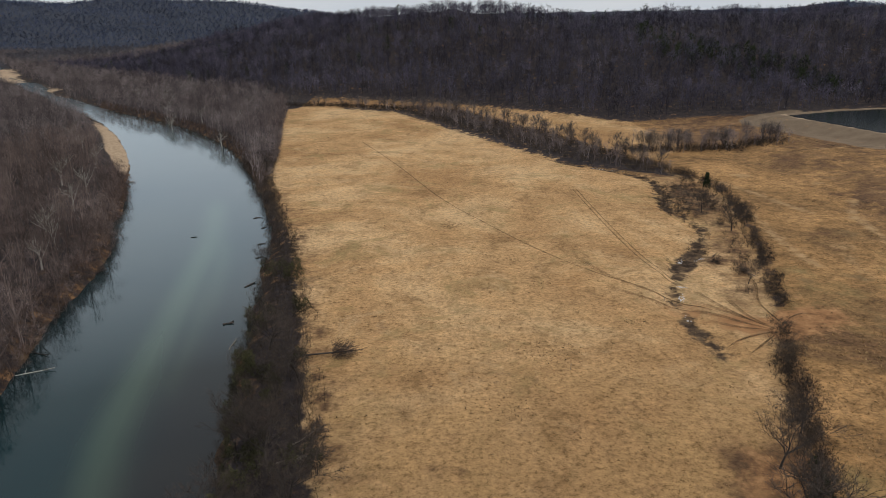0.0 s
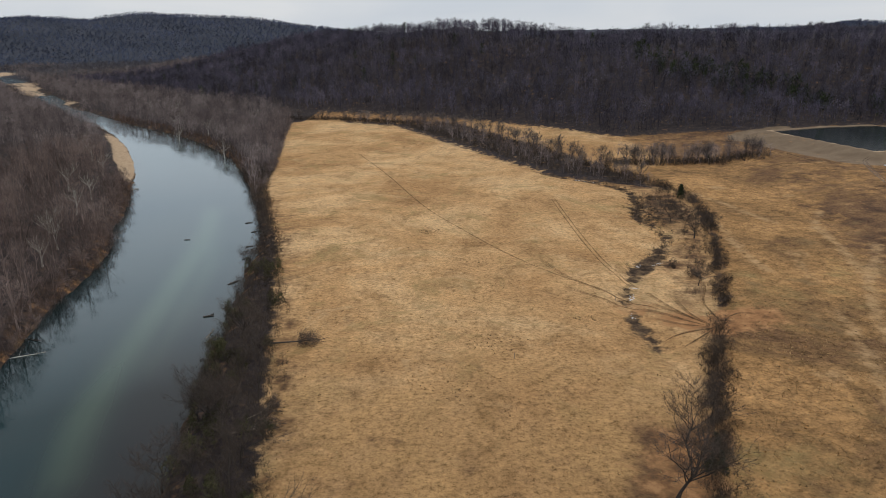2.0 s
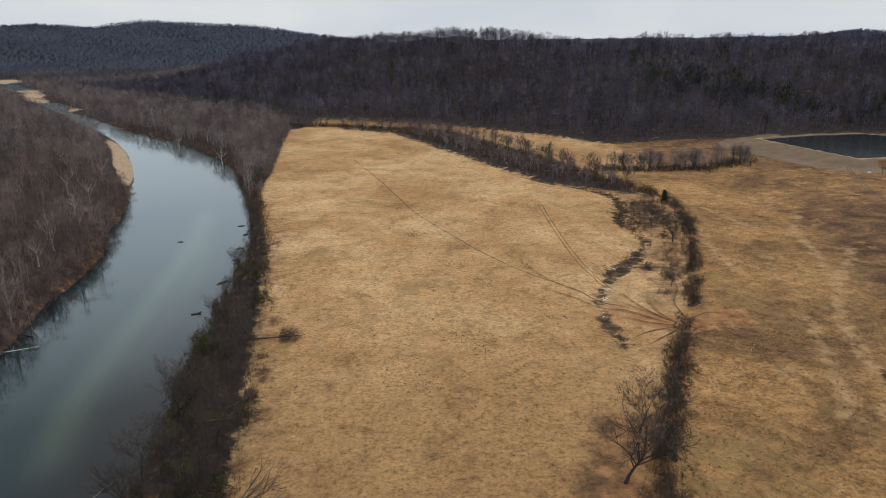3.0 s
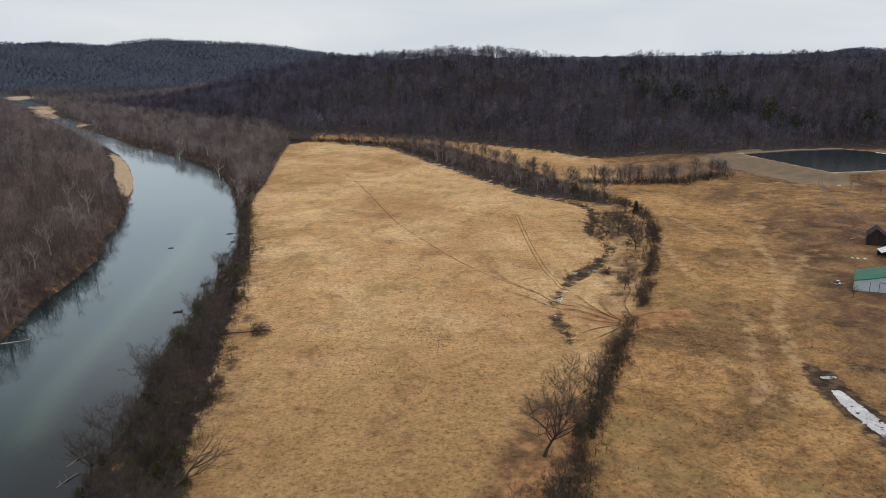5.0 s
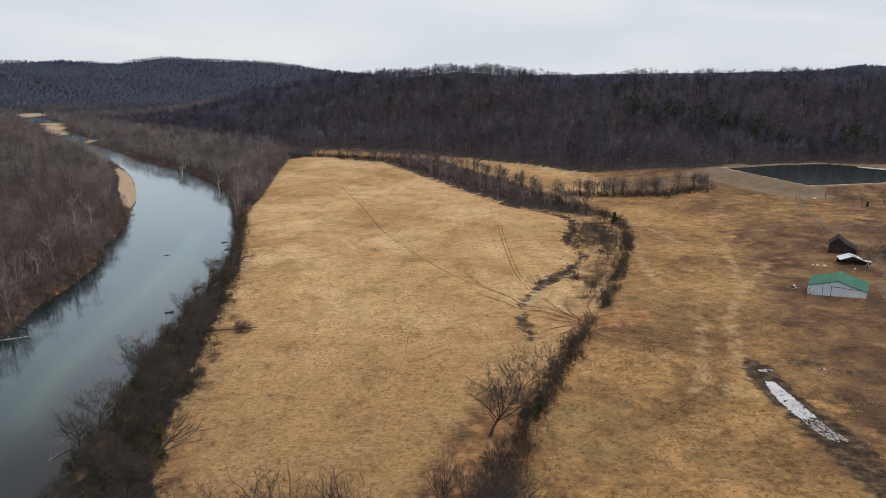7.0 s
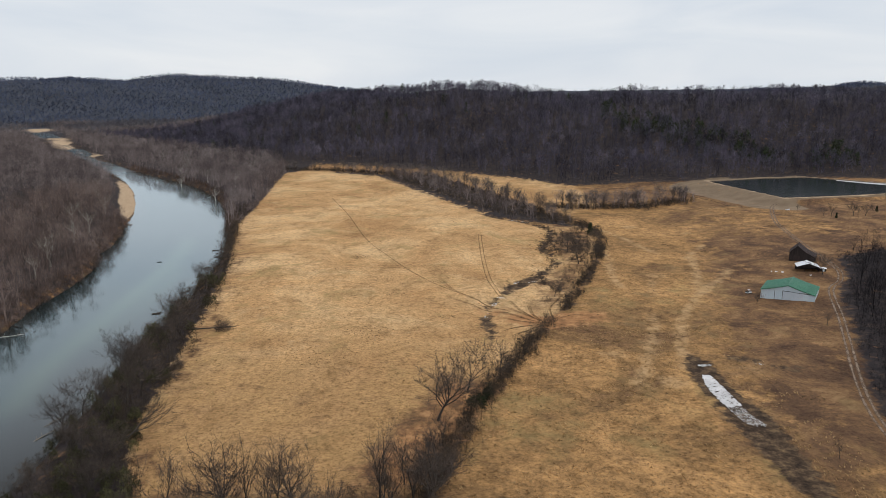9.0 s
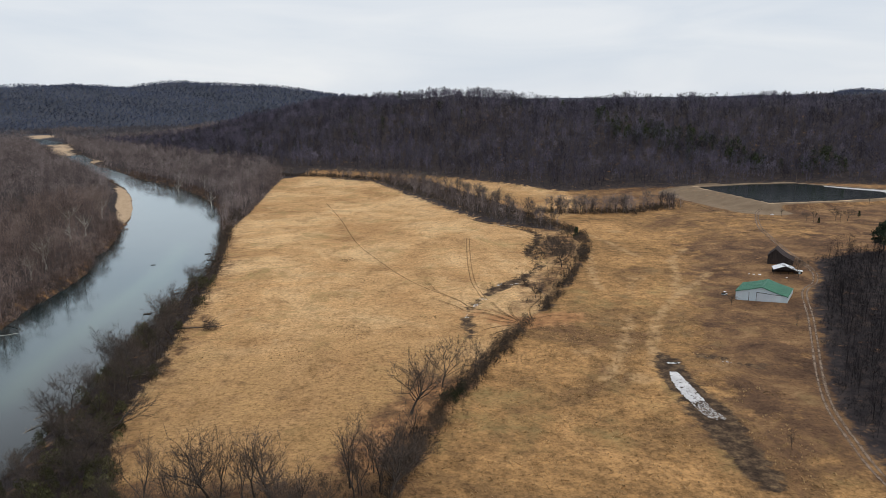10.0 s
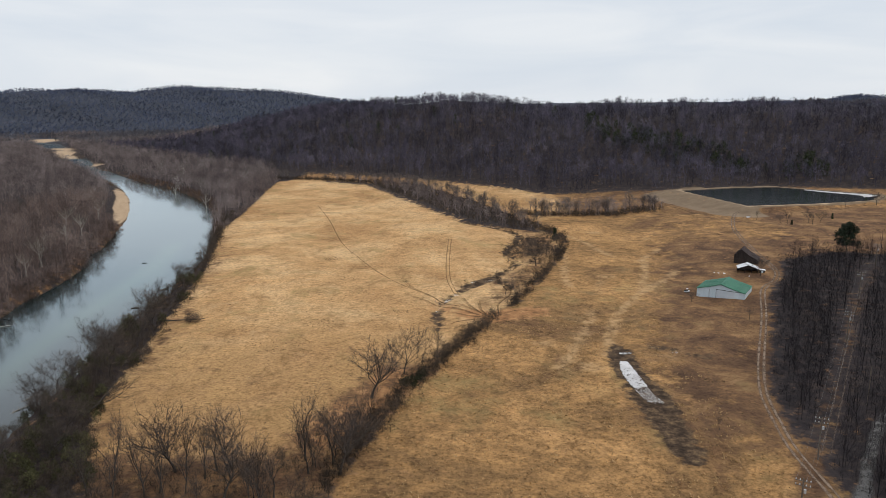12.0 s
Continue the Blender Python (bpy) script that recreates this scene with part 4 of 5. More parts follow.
for lst, ks in ((HEDGE_OAKS[4:], (1, 3)), (GROVE, (1, 1, 3, 0)), (GAP_TREES, (2, 0, 3)), (BANK_TREES, (0, 1, 3)), (SLOPE_TREES, (2, 3))):
    for i, row in enumerate(lst):
        plant(makers[ks[i % len(ks)]], [row], 16, rng)
for row, k in (((-39, 118, 17), 0), ((-41, 99, 14), 2), ((-40, 88, 13), 0), ((-27, 104, 15), 2), ((-34, 148, 14), 0)):
    plant(makers[k], [row], 16, rng)
thicket = lambda x, y: (signed(x, y, THICKET) < 0) & (distance(x, y, CREEK) > 7)
# trees along the creek hedge and the clump beyond it
rows = []
for i in range(0, len(along), 4):
    x, y = along[i]
    if y > 375:
        rows.append((x + rng.normal(0, 4.0), y + rng.normal(0, 4.0), rng.uniform(10, 15.5) if x > -60 else rng.uniform(8, 13)))
for i in range(20):
    x = rng.uniform(112, 205)
    rows.append((x, np.interp(x, [110, 160, 200], [421, 423, 434]) + rng.normal(0, 5), rng.uniform(10.5, 16)))
distant = [tree_thing("bare_tree", bare_tree_arrays(k + 20, 16, 0.42, 0.5, 3, 0.10, 0.40, 0.25, limbs=8), (TWIG, GREY_TWIG), set_at(*rows[k][:2], rows[k][2] / 16, 70 * k), "grey leafless creekside tree above dark brush", "bare trees along the creek") for k in range(3)]
for i, row in enumerate(rows[3:]):
    plant(distant[i % 3], [row], 16, rng)

PALE = [(-140, 246, 15), (-152, 262, 14), (-134, 225, 12), (-168, 330, 15), (-190, 350, 16), (-192, 392, 15), (-206, 549, 15), (-186, 560, 14), (-166, 620, 16), (-240, 640, 16),
        (-160, 300, 15), (-222, 440, 14), (-262, 690, 16), (-150, 530, 15), (-228, 600, 15), (-145, 470, 14), (-300, 720, 16), (-248, 480, 15)]
first = None
pale = bare_tree_arrays(31, 16, 0.65, 0.45, 4, 0.05, limbs=7, girth=0.028)
for x, y, h in [(a, b, c + 3) for a, b, c in PALE]:
    if first is None:
        first = tree_thing("sycamore_tree", pale, (BARK_PALE, TWIG), set_at(x, y, h / 16, 20), "white-barked leafless sycamore rising out of the river woods", "pale trees by the river")
    else:
        plant(first, [(x, y, h)], 16, rng)

THIN = [(rng.uniform(0, 52), rng.uniform(30, 42), rng.uniform(9, 14)) for _ in range(10)] + [(rng.uniform(46, 56), rng.uniform(52, 74), rng.uniform(7, 12)) for _ in range(6)]
for i, row in enumerate(THIN):
    plant(makers[(1, 3, 1)[i % 3]], [row], 16, rng)

CEDARS = [(124, 327, 7), (269, 352, 3.2), (301, 370, 3.6), (359, 447, 3.5), (118, 421, 4), (170, 424, 5)]
first = None
for x, y, h in CEDARS:
    if first is None:
        first = tree_thing("cedar_tree", cedar_arrays(3, 7, 150, 9, 0.55), (BARK, EVERGREEN), set_at(x, y, h / 7, 0), "small dark green conical cedar beside the hedge", "cedars")
    else:
        plant(first, [(x, y, h)], 7, rng)
tree_thing("pine_tree", pine_arrays(4, 18), (BARK, PINE), set_at(259, 262, 0.88, 30), "tall dark green pine above the bare wood")

BUSHES = [crown_tree_arrays(s + 50, 3.0, 90, 0.065, 6, 0.34, 0.22, 0.2, 0.012, 0.2, 10) for s in range(5)]
TALL_BUSHES = [crown_tree_arrays(s + 90, 4.6, 130, 0.062, 6, 0.28, 0.2, 0.25, 0.01, 0.17, 8) for s in range(5)]
SHRUBS = [cedar_arrays(s + 40, 3.4, 44, 6, 0.42, 0.46, 0.45)[2:] for s in range(4)]


def along_line(line, gap, side, seed, size=(0.5, 1.2), keep=None):
    r = np.random.RandomState(seed)
    p = smooth_line(line, gap)
    out = []
    for k in range(2):
        q = p + r.normal(0, side, p.shape)
        out.append(q)
    q = np.vstack(out)
    if keep is not None:
        q = q[keep(q[:, 0], q[:, 1])]
    return np.stack([q[:, 0], q[:, 1], height(q[:, 0], q[:, 1]), r.uniform(*size, len(q))], -1)


crossing = lambda x, y: np.hypot(x - 94, y - 178) > 7
scatter("hedgerow_brush", BUSHES, along_line(HEDGE, 0.9, 1.5, 1, (0.3, 1.35), lambda x, y: crossing(x, y) & (y > 30) & (waves(x, y, 15, 48) < 0.35)), BRUSH, "dark tangled leafless hedgerow brush along the fence line", "brush")
scatter("hedgerow_brush", BUSHES, along_line(HEDGE[10:], 1.6, 3.5, 2, (0.6, 1.5)), BRUSH, "thick leafless brush along the creek", "brush")
low_left = lambda x, y: (signed(x, y, RIVER) > 4) & (distance(x, y, LEFT_BANK) < 48) & (x < np.interp(y, [p[1] for p in LEFT_BANK], [p[0] for p in LEFT_BANK])) & (distance(x, y, BAR) > 12) & ((y < 830) | (distance(x, y, LEFT_BANK) > 26))
scatter("riverbank_brush", TALL_BUSHES, spread_points(-1000, -250, 560, 1400, 8.0, low_left, 23, (0.8, 1.6)), WOODS, "low leafless willow brush along the far river bank", "brush")
scatter("creek_thicket", BUSHES, spread_points(-140, 130, 360, 680, 3.2, thicket, 18, (0.5, 1.5)), BRUSH, "dark leafless thicket between creek and fence line", "brush")
scatter("creek_thicket", BUSHES, spread_points(85, 132, 196, 350, 2.2, lambda x, y: inside(x, y, CREEK[6:] + HEDGE[4:12]) & (((signed(x, y, SCRUB) < 1) & (waves(x, y, 12, 52) > -0.2)) | ((distance(x, y, HEDGE) < 11) & (waves(x, y, 18, 53) > 0.0))), 19, (0.25, 1.1)), BRUSH, "dark leafless thicket in the bend of the creek", "brush")
scatter("creek_trees", NEAR_WOODS, spread_points(-140, 130, 360, 680, 7.0, thicket, 22, (0.5, 0.85)), WOODS, "small grey leafless trees crowding the creek thicket", "trees")
scatter("creek_brush", BUSHES, along_line(CREEK[6:13], 0.9, 2.4, 3, (0.2, 0.65), lambda x, y: waves(x, y, 14, 58) > -0.1), BRUSH, "low dead brush on the muddy creek bank", "brush")
scatter("clump_trees", NEAR_WOODS, along_line([(118, 421), (160, 423), (206, 435)], 2.4, 4.0, 47, (0.5, 0.95)), WOODS, "grey leafless trees standing close in the clump", "trees")
scatter("clump_brush", BUSHES, along_line([(108, 419), (160, 421), (206, 433)], 0.5, 4.5, 4, (0.6, 1.5)), BRUSH, "thick leafless brush under the clump of trees", "brush")
in_bank = lambda x, y: (signed(x, y, RIVER) > 1) & (x < 40) & (x > np.interp(y, [p[1] for p in RIGHT_BANK], [p[0] for p in RIGHT_BANK])) & (signed(x, y, FIELD) > -2.0)
scatter("riverbank_brush", TALL_BUSHES, spread_points(-150, 30, 25, 420, 2.5, lambda x, y: in_bank(x, y) & (waves(x, y, 17, 46) > -0.55), 11, (0.35, 1.25)), BRUSH, "dense grey-brown brush on the steep river bank", "brush")
scatter("riverbank_evergreens", SHRUBS, spread_points(-80, 10, 30, 232, 3.2, lambda x, y: in_bank(x, y) & (waves(x, y, 30, 21) > -0.06), 12, (0.55, 1.3)), CEDAR, "olive-green evergreen shrubs on the river bank", "shrubs")
scatter("riverbank_brush", TALL_BUSHES, spread_points(-180, -85, 100, 420, 2.9, lambda x, y: (signed(x, y, RIVER) > 0.8) & (distance(x, y, LEFT_BANK) < 10) & (distance(x, y, BAR) > 9), 29, (0.5, 1.7)), LEFTWOODS, "tall leafless brush leaning over the river bank", "brush")
scatter("hedgerow_brush", TALL_BUSHES, along_line(HEDGE[1:6], 0.9, 2.0, 31, (0.4, 1.0), lambda x, y: (waves(x, y, 20, 59) > -0.35) & (y > 30)), BRUSH, "wide dark brush below the hedgerow oaks", "brush")
scatter("hedge_evergreens", SHRUBS, along_line([(63, 100), (66, 106), (68, 110)], 1.6, 1.0, 44, (0.5, 0.9)), EVERGREEN, "dark green evergreen bushes at the foot of the hedge", "shrubs")
scatter("riverbank_brush", BUSHES, spread_points(-330, -90, 100, 760, 2.6, lambda x, y: (signed(x, y, RIVER) > 1.5) & (signed(x, y, RIVER) < 9) & ~inside(x, y, FIELD) & (distance(x, y, BAR) > 8.5) & (waves(x, y, 22, 61) > -0.8), 13, (0.4, 1.3)), RUSSET, "russet leafless brush along the river bank", "brush")
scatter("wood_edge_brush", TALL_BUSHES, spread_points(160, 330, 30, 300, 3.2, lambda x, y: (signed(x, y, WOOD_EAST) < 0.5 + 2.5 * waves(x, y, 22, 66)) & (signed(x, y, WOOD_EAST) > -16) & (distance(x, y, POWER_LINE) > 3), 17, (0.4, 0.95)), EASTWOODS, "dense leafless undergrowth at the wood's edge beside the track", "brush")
scatter("wood_edge_brush", TALL_BUSHES, along_line(FIELD_EDGE[9:], 1.6, 2.0, 27, (0.5, 1.2), lambda x, y: signed(x, y, FIELD) > -1.0), WOODS, "leafless brush along the wooded field edge", "brush")
scatter("wood_edge_brush", TALL_BUSHES, along_line(FIELD_EDGE[1:10], 2.0, 2.2, 28, (0.3, 0.9), lambda x, y: (signed(x, y, FIELD) > -4.5) & (waves(x, y, 26, 63) > -0.1)), BRUSH, "thin leafless brush hanging over the meadow's edge", "brush")
scatter("grove_brush", BUSHES, spread_points(-10, 58, 20, 92, 2.0, lambda x, y: (y < np.interp(x, [-10, 20, 40, 56], [50, 50, 62, 92])) & (x < np.interp(y, [20, 46, 70, 103], [48, 53, 56, 65])), 14, (0.3, 1.0)), BRUSH, "thin leafless undergrowth below the grove", "brush")
scatter("hillside_pines", [cedar_arrays(s + 60, 13, 26, 3, 2.0, 0.24)[2:] for s in range(3)],
        spread_points(190, 420, 560, 760, 8.5, lambda x, y: inside(x, y, HILL) & (waves(x, y, 120, 30) + 1.1 - np.abs((y - 560) - 0.9 * (330 - x)) / 60 > 0.75), 15, (0.5, 1.05)), EVERGREEN, "green pines among the bare trees of the hillside", "pines")
scatter("hillside_pines", [cedar_arrays(s + 70, 15, 26, 3, 2.0, 0.24)[2:] for s in range(3)],
        spread_points(-520, 300, 800, 1150, 46, lambda x, y: inside(x, y, HILL) & (waves(x, y, 200, 33) > 0.0), 16, (0.7, 1.1)), EVERGREEN, "scattered pines along the wooded spur", "pines")

# ---------------------------------------------------------------- tracks and paths
def worn_away(m, cover):
    """Lets a trodden strip fade into the grass at its edges and in patches."""
    n, l = m.node_tree.nodes, m.node_tree.links
    at = n.new("ShaderNodeAttribute")
    at.attribute_name = "fade"
    tc = n.new("ShaderNodeTexCoord")
    t = n.new("ShaderNodeTexNoise")
    t.inputs["Scale"].default_value = 0.35
    t.inputs["Detail"].default_value = 7
    t.inputs["Roughness"].default_value = 0.7
    l.new(tc.outputs["Object"], t.inputs["Vector"])
    mr = n.new("ShaderNodeMapRange")
    mr.inputs["From Min"].default_value, mr.inputs["From Max"].default_value = 0.34, 0.58
    mr.inputs["To Min"].default_value, mr.inputs["To Max"].default_value = cover * 0.35, cover
    l.new(t.outputs["Fac"], mr.inputs["Value"])
    k = n.new("ShaderNodeMath")
    k.operation = "MULTIPLY"
    l.new(at.outputs["Fac"], k.inputs[0])
    l.new(mr.outputs["Result"], k.inputs[1])
    clear = n.new("ShaderNodeBsdfTransparent")
    mx = n.new("ShaderNodeMixShader")
    l.new(k.outputs[0], mx.inputs["Fac"])
    l.new(clear.outputs["BSDF"], mx.inputs[1])
    l.new(n["Principled BSDF"].outputs["BSDF"], mx.inputs[2])
    l.new(mx.outputs["Shader"], n["Material Output"].inputs["Surface"])
    return m


RUT = worn_away(material("wheel_rut", [(0.17, 0.115, 0.082), (0.29, 0.21, 0.152)], 0.25, fine=2.0), 0.95)
FAINT_RUT = worn_away(material("faint_rut", [(0.10, 0.07, 0.055), (0.17, 0.125, 0.10)], 0.25, fine=2.0), 0.8)
PATH = worn_away(material("trodden_path", [(0.14, 0.088, 0.042), (0.26, 0.165, 0.078)], 0.2, fine=1.5), 0.6)
REDPATH = worn_away(material("red_mud_path", [(0.20, 0.112, 0.052), (0.33, 0.19, 0.09)], 0.2, fine=1.5), 0.55)
GRAVEL = worn_away(material("gravel", [(0.09, 0.085, 0.082), (0.16, 0.155, 0.15)], 0.3, fine=3.0), 1.0)
DITCH = worn_away(material("drain_mud", [(0.06, 0.045, 0.03), (0.12, 0.09, 0.06)], 0.3), 0.8)


def ribbon(name, line, width, mat, label, shift=0.0, lift=0.06, seed=0, category="track"):
    r = np.random.RandomState(seed)
    p = smooth_line(line, 1.6)
    t = unit_rows(np.gradient(p, axis=0))
    nrm = np.stack([-t[:, 1], t[:, 0]], -1)
    w = width * (1 + 0.35 * np.convolve(r.normal(0, 1, len(p) + 8), np.ones(5) / 5, "same")[:len(p)])
    fade = np.minimum(1, np.minimum(np.arange(len(p)), np.arange(len(p))[::-1]) / 4 + 0.15)
    rows = [p + nrm * (shift + k * w * fade / 2)[:, None] for k in (-1, -0.5, 0, 0.5, 1)]
    q = np.vstack(rows)
    v = np.c_[q, height(q[:, 0], q[:, 1]) + lift]
    n = len(p)
    f = [(c * n + i, c * n + i + 1, (c + 1) * n + i + 1, (c + 1) * n + i) for c in range(4) for i in range(n - 1)]
    ob = mesh_object(name, v, f, mat, smooth=True)
    at = ob.data.color_attributes.new("fade", "FLOAT_COLOR", "POINT")
    at.data.foreach_set("color", np.repeat(np.concatenate([fade * k for k in (0, 0.85, 1, 0.85, 0)]), 4).astype(np.float32))
    return tagged(ob, label, category, kind="structure")


for k, side in enumerate((-0.82, 0.82)):
    ribbon("track_rut", TRACK, 1.0, RUT, "pale worn wheel rut of a farm track", side, seed=k)
    ribbon("track_rut", [(62, 330), (63, 300), (65, 257), (68, 223), (74, 199)], 0.6, PATH, "faint wheel rut across the meadow", side, seed=k + 5)
for k, side in enumerate((-0.9, 0.9)):
    ribbon("track_rut", [(x + 1.5, y) for x, y in POWER_LINE[1:]], 0.5, FAINT_RUT, "faint wheel rut under the power line", side, seed=k + 70)
ribbon("gravel_road", [(158, 38), (166, 52), (174, 66), (186, 84), (206, 106)], 3.4, GRAVEL, "grey gravel farm road below the wood", seed=8, category="road")
ribbon("field_path", [(-53, 469), (-26, 393), (-1, 315), (17, 273), (33, 240), (48, 216), (64, 198)], 0.8, PATH, "narrow trodden path across the hay meadow", seed=21)
for i, (pts, w) in enumerate((([(86, 170), (80, 175), (75, 180), (67, 186)], 1.6), ([(86, 170), (78, 172), (69, 178)], 1.2), ([(86, 169), (78, 166), (70, 161)], 1.3), ([(87, 170), (83, 180), (82, 195)], 0.9), ([(86, 171), (79, 184), (74, 200)], 1.0),
                              ([(87, 170), (80, 180), (71, 191)], 1.1), ([(92, 176), (98, 180), (104, 178)], 1.3), ([(89, 169), (93, 165), (98, 160)], 1.2), ([(76, 182), (64, 196), (52, 213), (45, 232)], 0.8), ([(74, 181), (62, 190), (50, 203)], 0.7),
                              ([(86, 168), (80, 162), (74, 156)], 1.0), ([(90, 172), (90, 188), (95, 204), (93, 218)], 0.7))):
    for k, off in enumerate((0.0, 0.9, -1.1)):
        ribbon("mud_path", [(px + off * j / len(pts), py + 0.8 * off * j / len(pts)) for j, (px, py) in enumerate(pts)], w * (0.9, 0.6, 0.5)[k], REDPATH, "red-brown trodden path to the creek crossing", seed=30 + i + 40 * k)
ribbon("drain", [(214, 455), (222, 432), (228, 404), (250, 400)], 1.2, DITCH, "dark drainage ditch at the foot of the embankment", seed=61, category="ditch")
ribbon("drain", [(196, 404), (212, 404), (228, 404)], 0.9, DITCH, "dark drainage ditch at the foot of the embankment", seed=62, category="ditch")

# ---------------------------------------------------------------- ice, puddles and flecks
ICE = material("thin_ice", [(0.46, 0.44, 0.44), (0.74, 0.72, 0.72)], 0.25, rough=0.35, spec=0.5)


def flake(v, f, x, y, z, r, rng, sides=7):
    b = len(v)
    v.append((x, y, z))
    a0 = rng.rand() * 6.28
    for k in range(sides):
        a = a0 + 6.283 * k / sides
        q = r * rng.uniform(0.6, 1.2)
        v.append((x + q * math.cos(a), y + q * math.sin(a), z))
    f += [(b, b + 1 + k, b + 1 + (k + 1) % sides) for k in range(sides)]


def ice_patch(name, line, widths, count, size, label, seed):
    """Thin ice broken into flakes, closed in the middle of the line and scattered at its end."""
    r = np.random.RandomState(seed)
    v, f = [], []
    p = smooth_line(line, 0.5)
    for i in range(count):
        t = r.rand() ** 1.35
        j = int(t * (len(p) - 1))
        w = np.interp(t, np.linspace(0, 1, len(widths)), widths)
        x, y = p[j] + np.array((r.uniform(-w, w), r.uniform(-w, w) * 0.3))
        z = float(rough_height(np.array([x]), np.array([y]))[0]) + 0.07 + 0.012 * (i % 9)
        flake(v, f, x, y, z, size * r.uniform(0.4, 1.0) * (1.0 if t < 0.65 else 0.45), r)
    tagged(mesh_object(name, v, f, ICE), label, "ice", kind="stuff")


ice_patch("puddle_ice", [(128.5, 124), (128.6, 116), (129.4, 106), (130.6, 98), (132, 93)], [0.9, 1.9, 2.2, 2.2, 2.0, 2.4], 1150, 0.5, "white broken ice on a long muddy puddle", 1)
ice_patch("puddle_ice", [(129.8, 132), (132, 132.6)], [1.0, 1.0], 60, 0.7, "small white patch of ice in the mud", 2)
for i, (a, b, n) in enumerate((((78, 222), (80, 226), 22), ((71, 201), (74, 200), 26), ((68.5, 190), (70, 196), 30), ((66, 176), (67, 181), 10), ((84, 224), (90, 228), 18), ((80, 372), (95, 362), 40), ((146, 134), (149, 133), 8))):
    ice_patch("creek_ice", [a, ((a[0] + b[0]) / 2, (a[1] + b[1]) / 2), b], [0.6, 0.9, 0.6], n, 0.32, "white fleck of ice in the muddy creek", 10 + i)
edge = smooth_line([(341, 508), (357, 493), (379, 473), (369, 458)], 2)
inner = smooth_line([(339, 504), (351, 488), (366, 472), (364, 459)], 2)[:len(edge)]
k = min(len(edge), len(inner))
tagged(mesh_object("pond_ice", np.vstack([np.c_[edge[:k], np.full(k, 8.26)], np.c_[inner[:k], np.full(k, 8.26)]]), [(i, i + 1, k + i + 1, k + i) for i in range(k - 1)], ICE), "white sheet of ice along the pond shore", "ice", kind="structure")

# ---------------------------------------------------------------- farm buildings
WHITE_STEEL = material("white_sheet_steel", [(0.50, 0.60, 0.66), (0.66, 0.74, 0.79)], 0.25, rough=0.45, fine=3, stretch=(1, 1, 0.3))
DOOR_STEEL = material("door_sheet_steel", [(0.48, 0.54, 0.60), (0.62, 0.67, 0.72)], 0.3, rough=0.45, fine=3, stretch=(1, 1, 0.3))
GREEN_STEEL = material("green_sheet_steel", [(0.032, 0.135, 0.085), (0.055, 0.20, 0.125)], 0.2, rough=0.45, fine=2.5)
DARK_TRIM = material("dark_trim", [(0.03, 0.04, 0.04), (0.06, 0.07, 0.07)], 1.0, rough=0.5)
GREY_BOARD = material("weathered_boards", [(0.022, 0.017, 0.017), (0.055, 0.042, 0.038)], 0.5, fine=4, stretch=(3, 3, 0.3), bump=0.3)
RUST_ROOF = material("rusted_roof", [(0.025, 0.019, 0.019), (0.06, 0.037, 0.032)], 0.4, rough=0.7, fine=3)
WHITE_ROOF = material("bright_tin_roof", [(0.66, 0.68, 0.72), (0.80, 0.81, 0.83)], 0.4, rough=0.4, fine=3)


def slab(bm, a, b, y0, y1, thick):
    """A roof slab between two points (x, z) of the gable, from y0 to y1."""
    (ax, az), (bx, bz) = a, b
    n = Vector((-(bz - az), 0, bx - ax)).normalized() * thick
    if n.z < 0:
        n = -n
    prism(bm, [(ax, az), (bx, bz), (bx + n.x, bz + n.z), (ax + n.x, az + n.z)], y0, y1)


def seams(bm, a, b, y0, y1, gap, thick):
    (ax, az), (bx, bz) = a, b
    y = y0 + gap / 2
    while y < y1:
        slab(bm, (ax, az + thick), (bx, bz + thick), y - 0.03, y + 0.03, 0.05)
        y += gap


def gable_wall(parent, outline, y, thick, mat, name="wall", label=""):
    bm = bmesh.new()
    prism(bm, outline, y, y + thick)
    return part(name, bm, mat, parent, label)


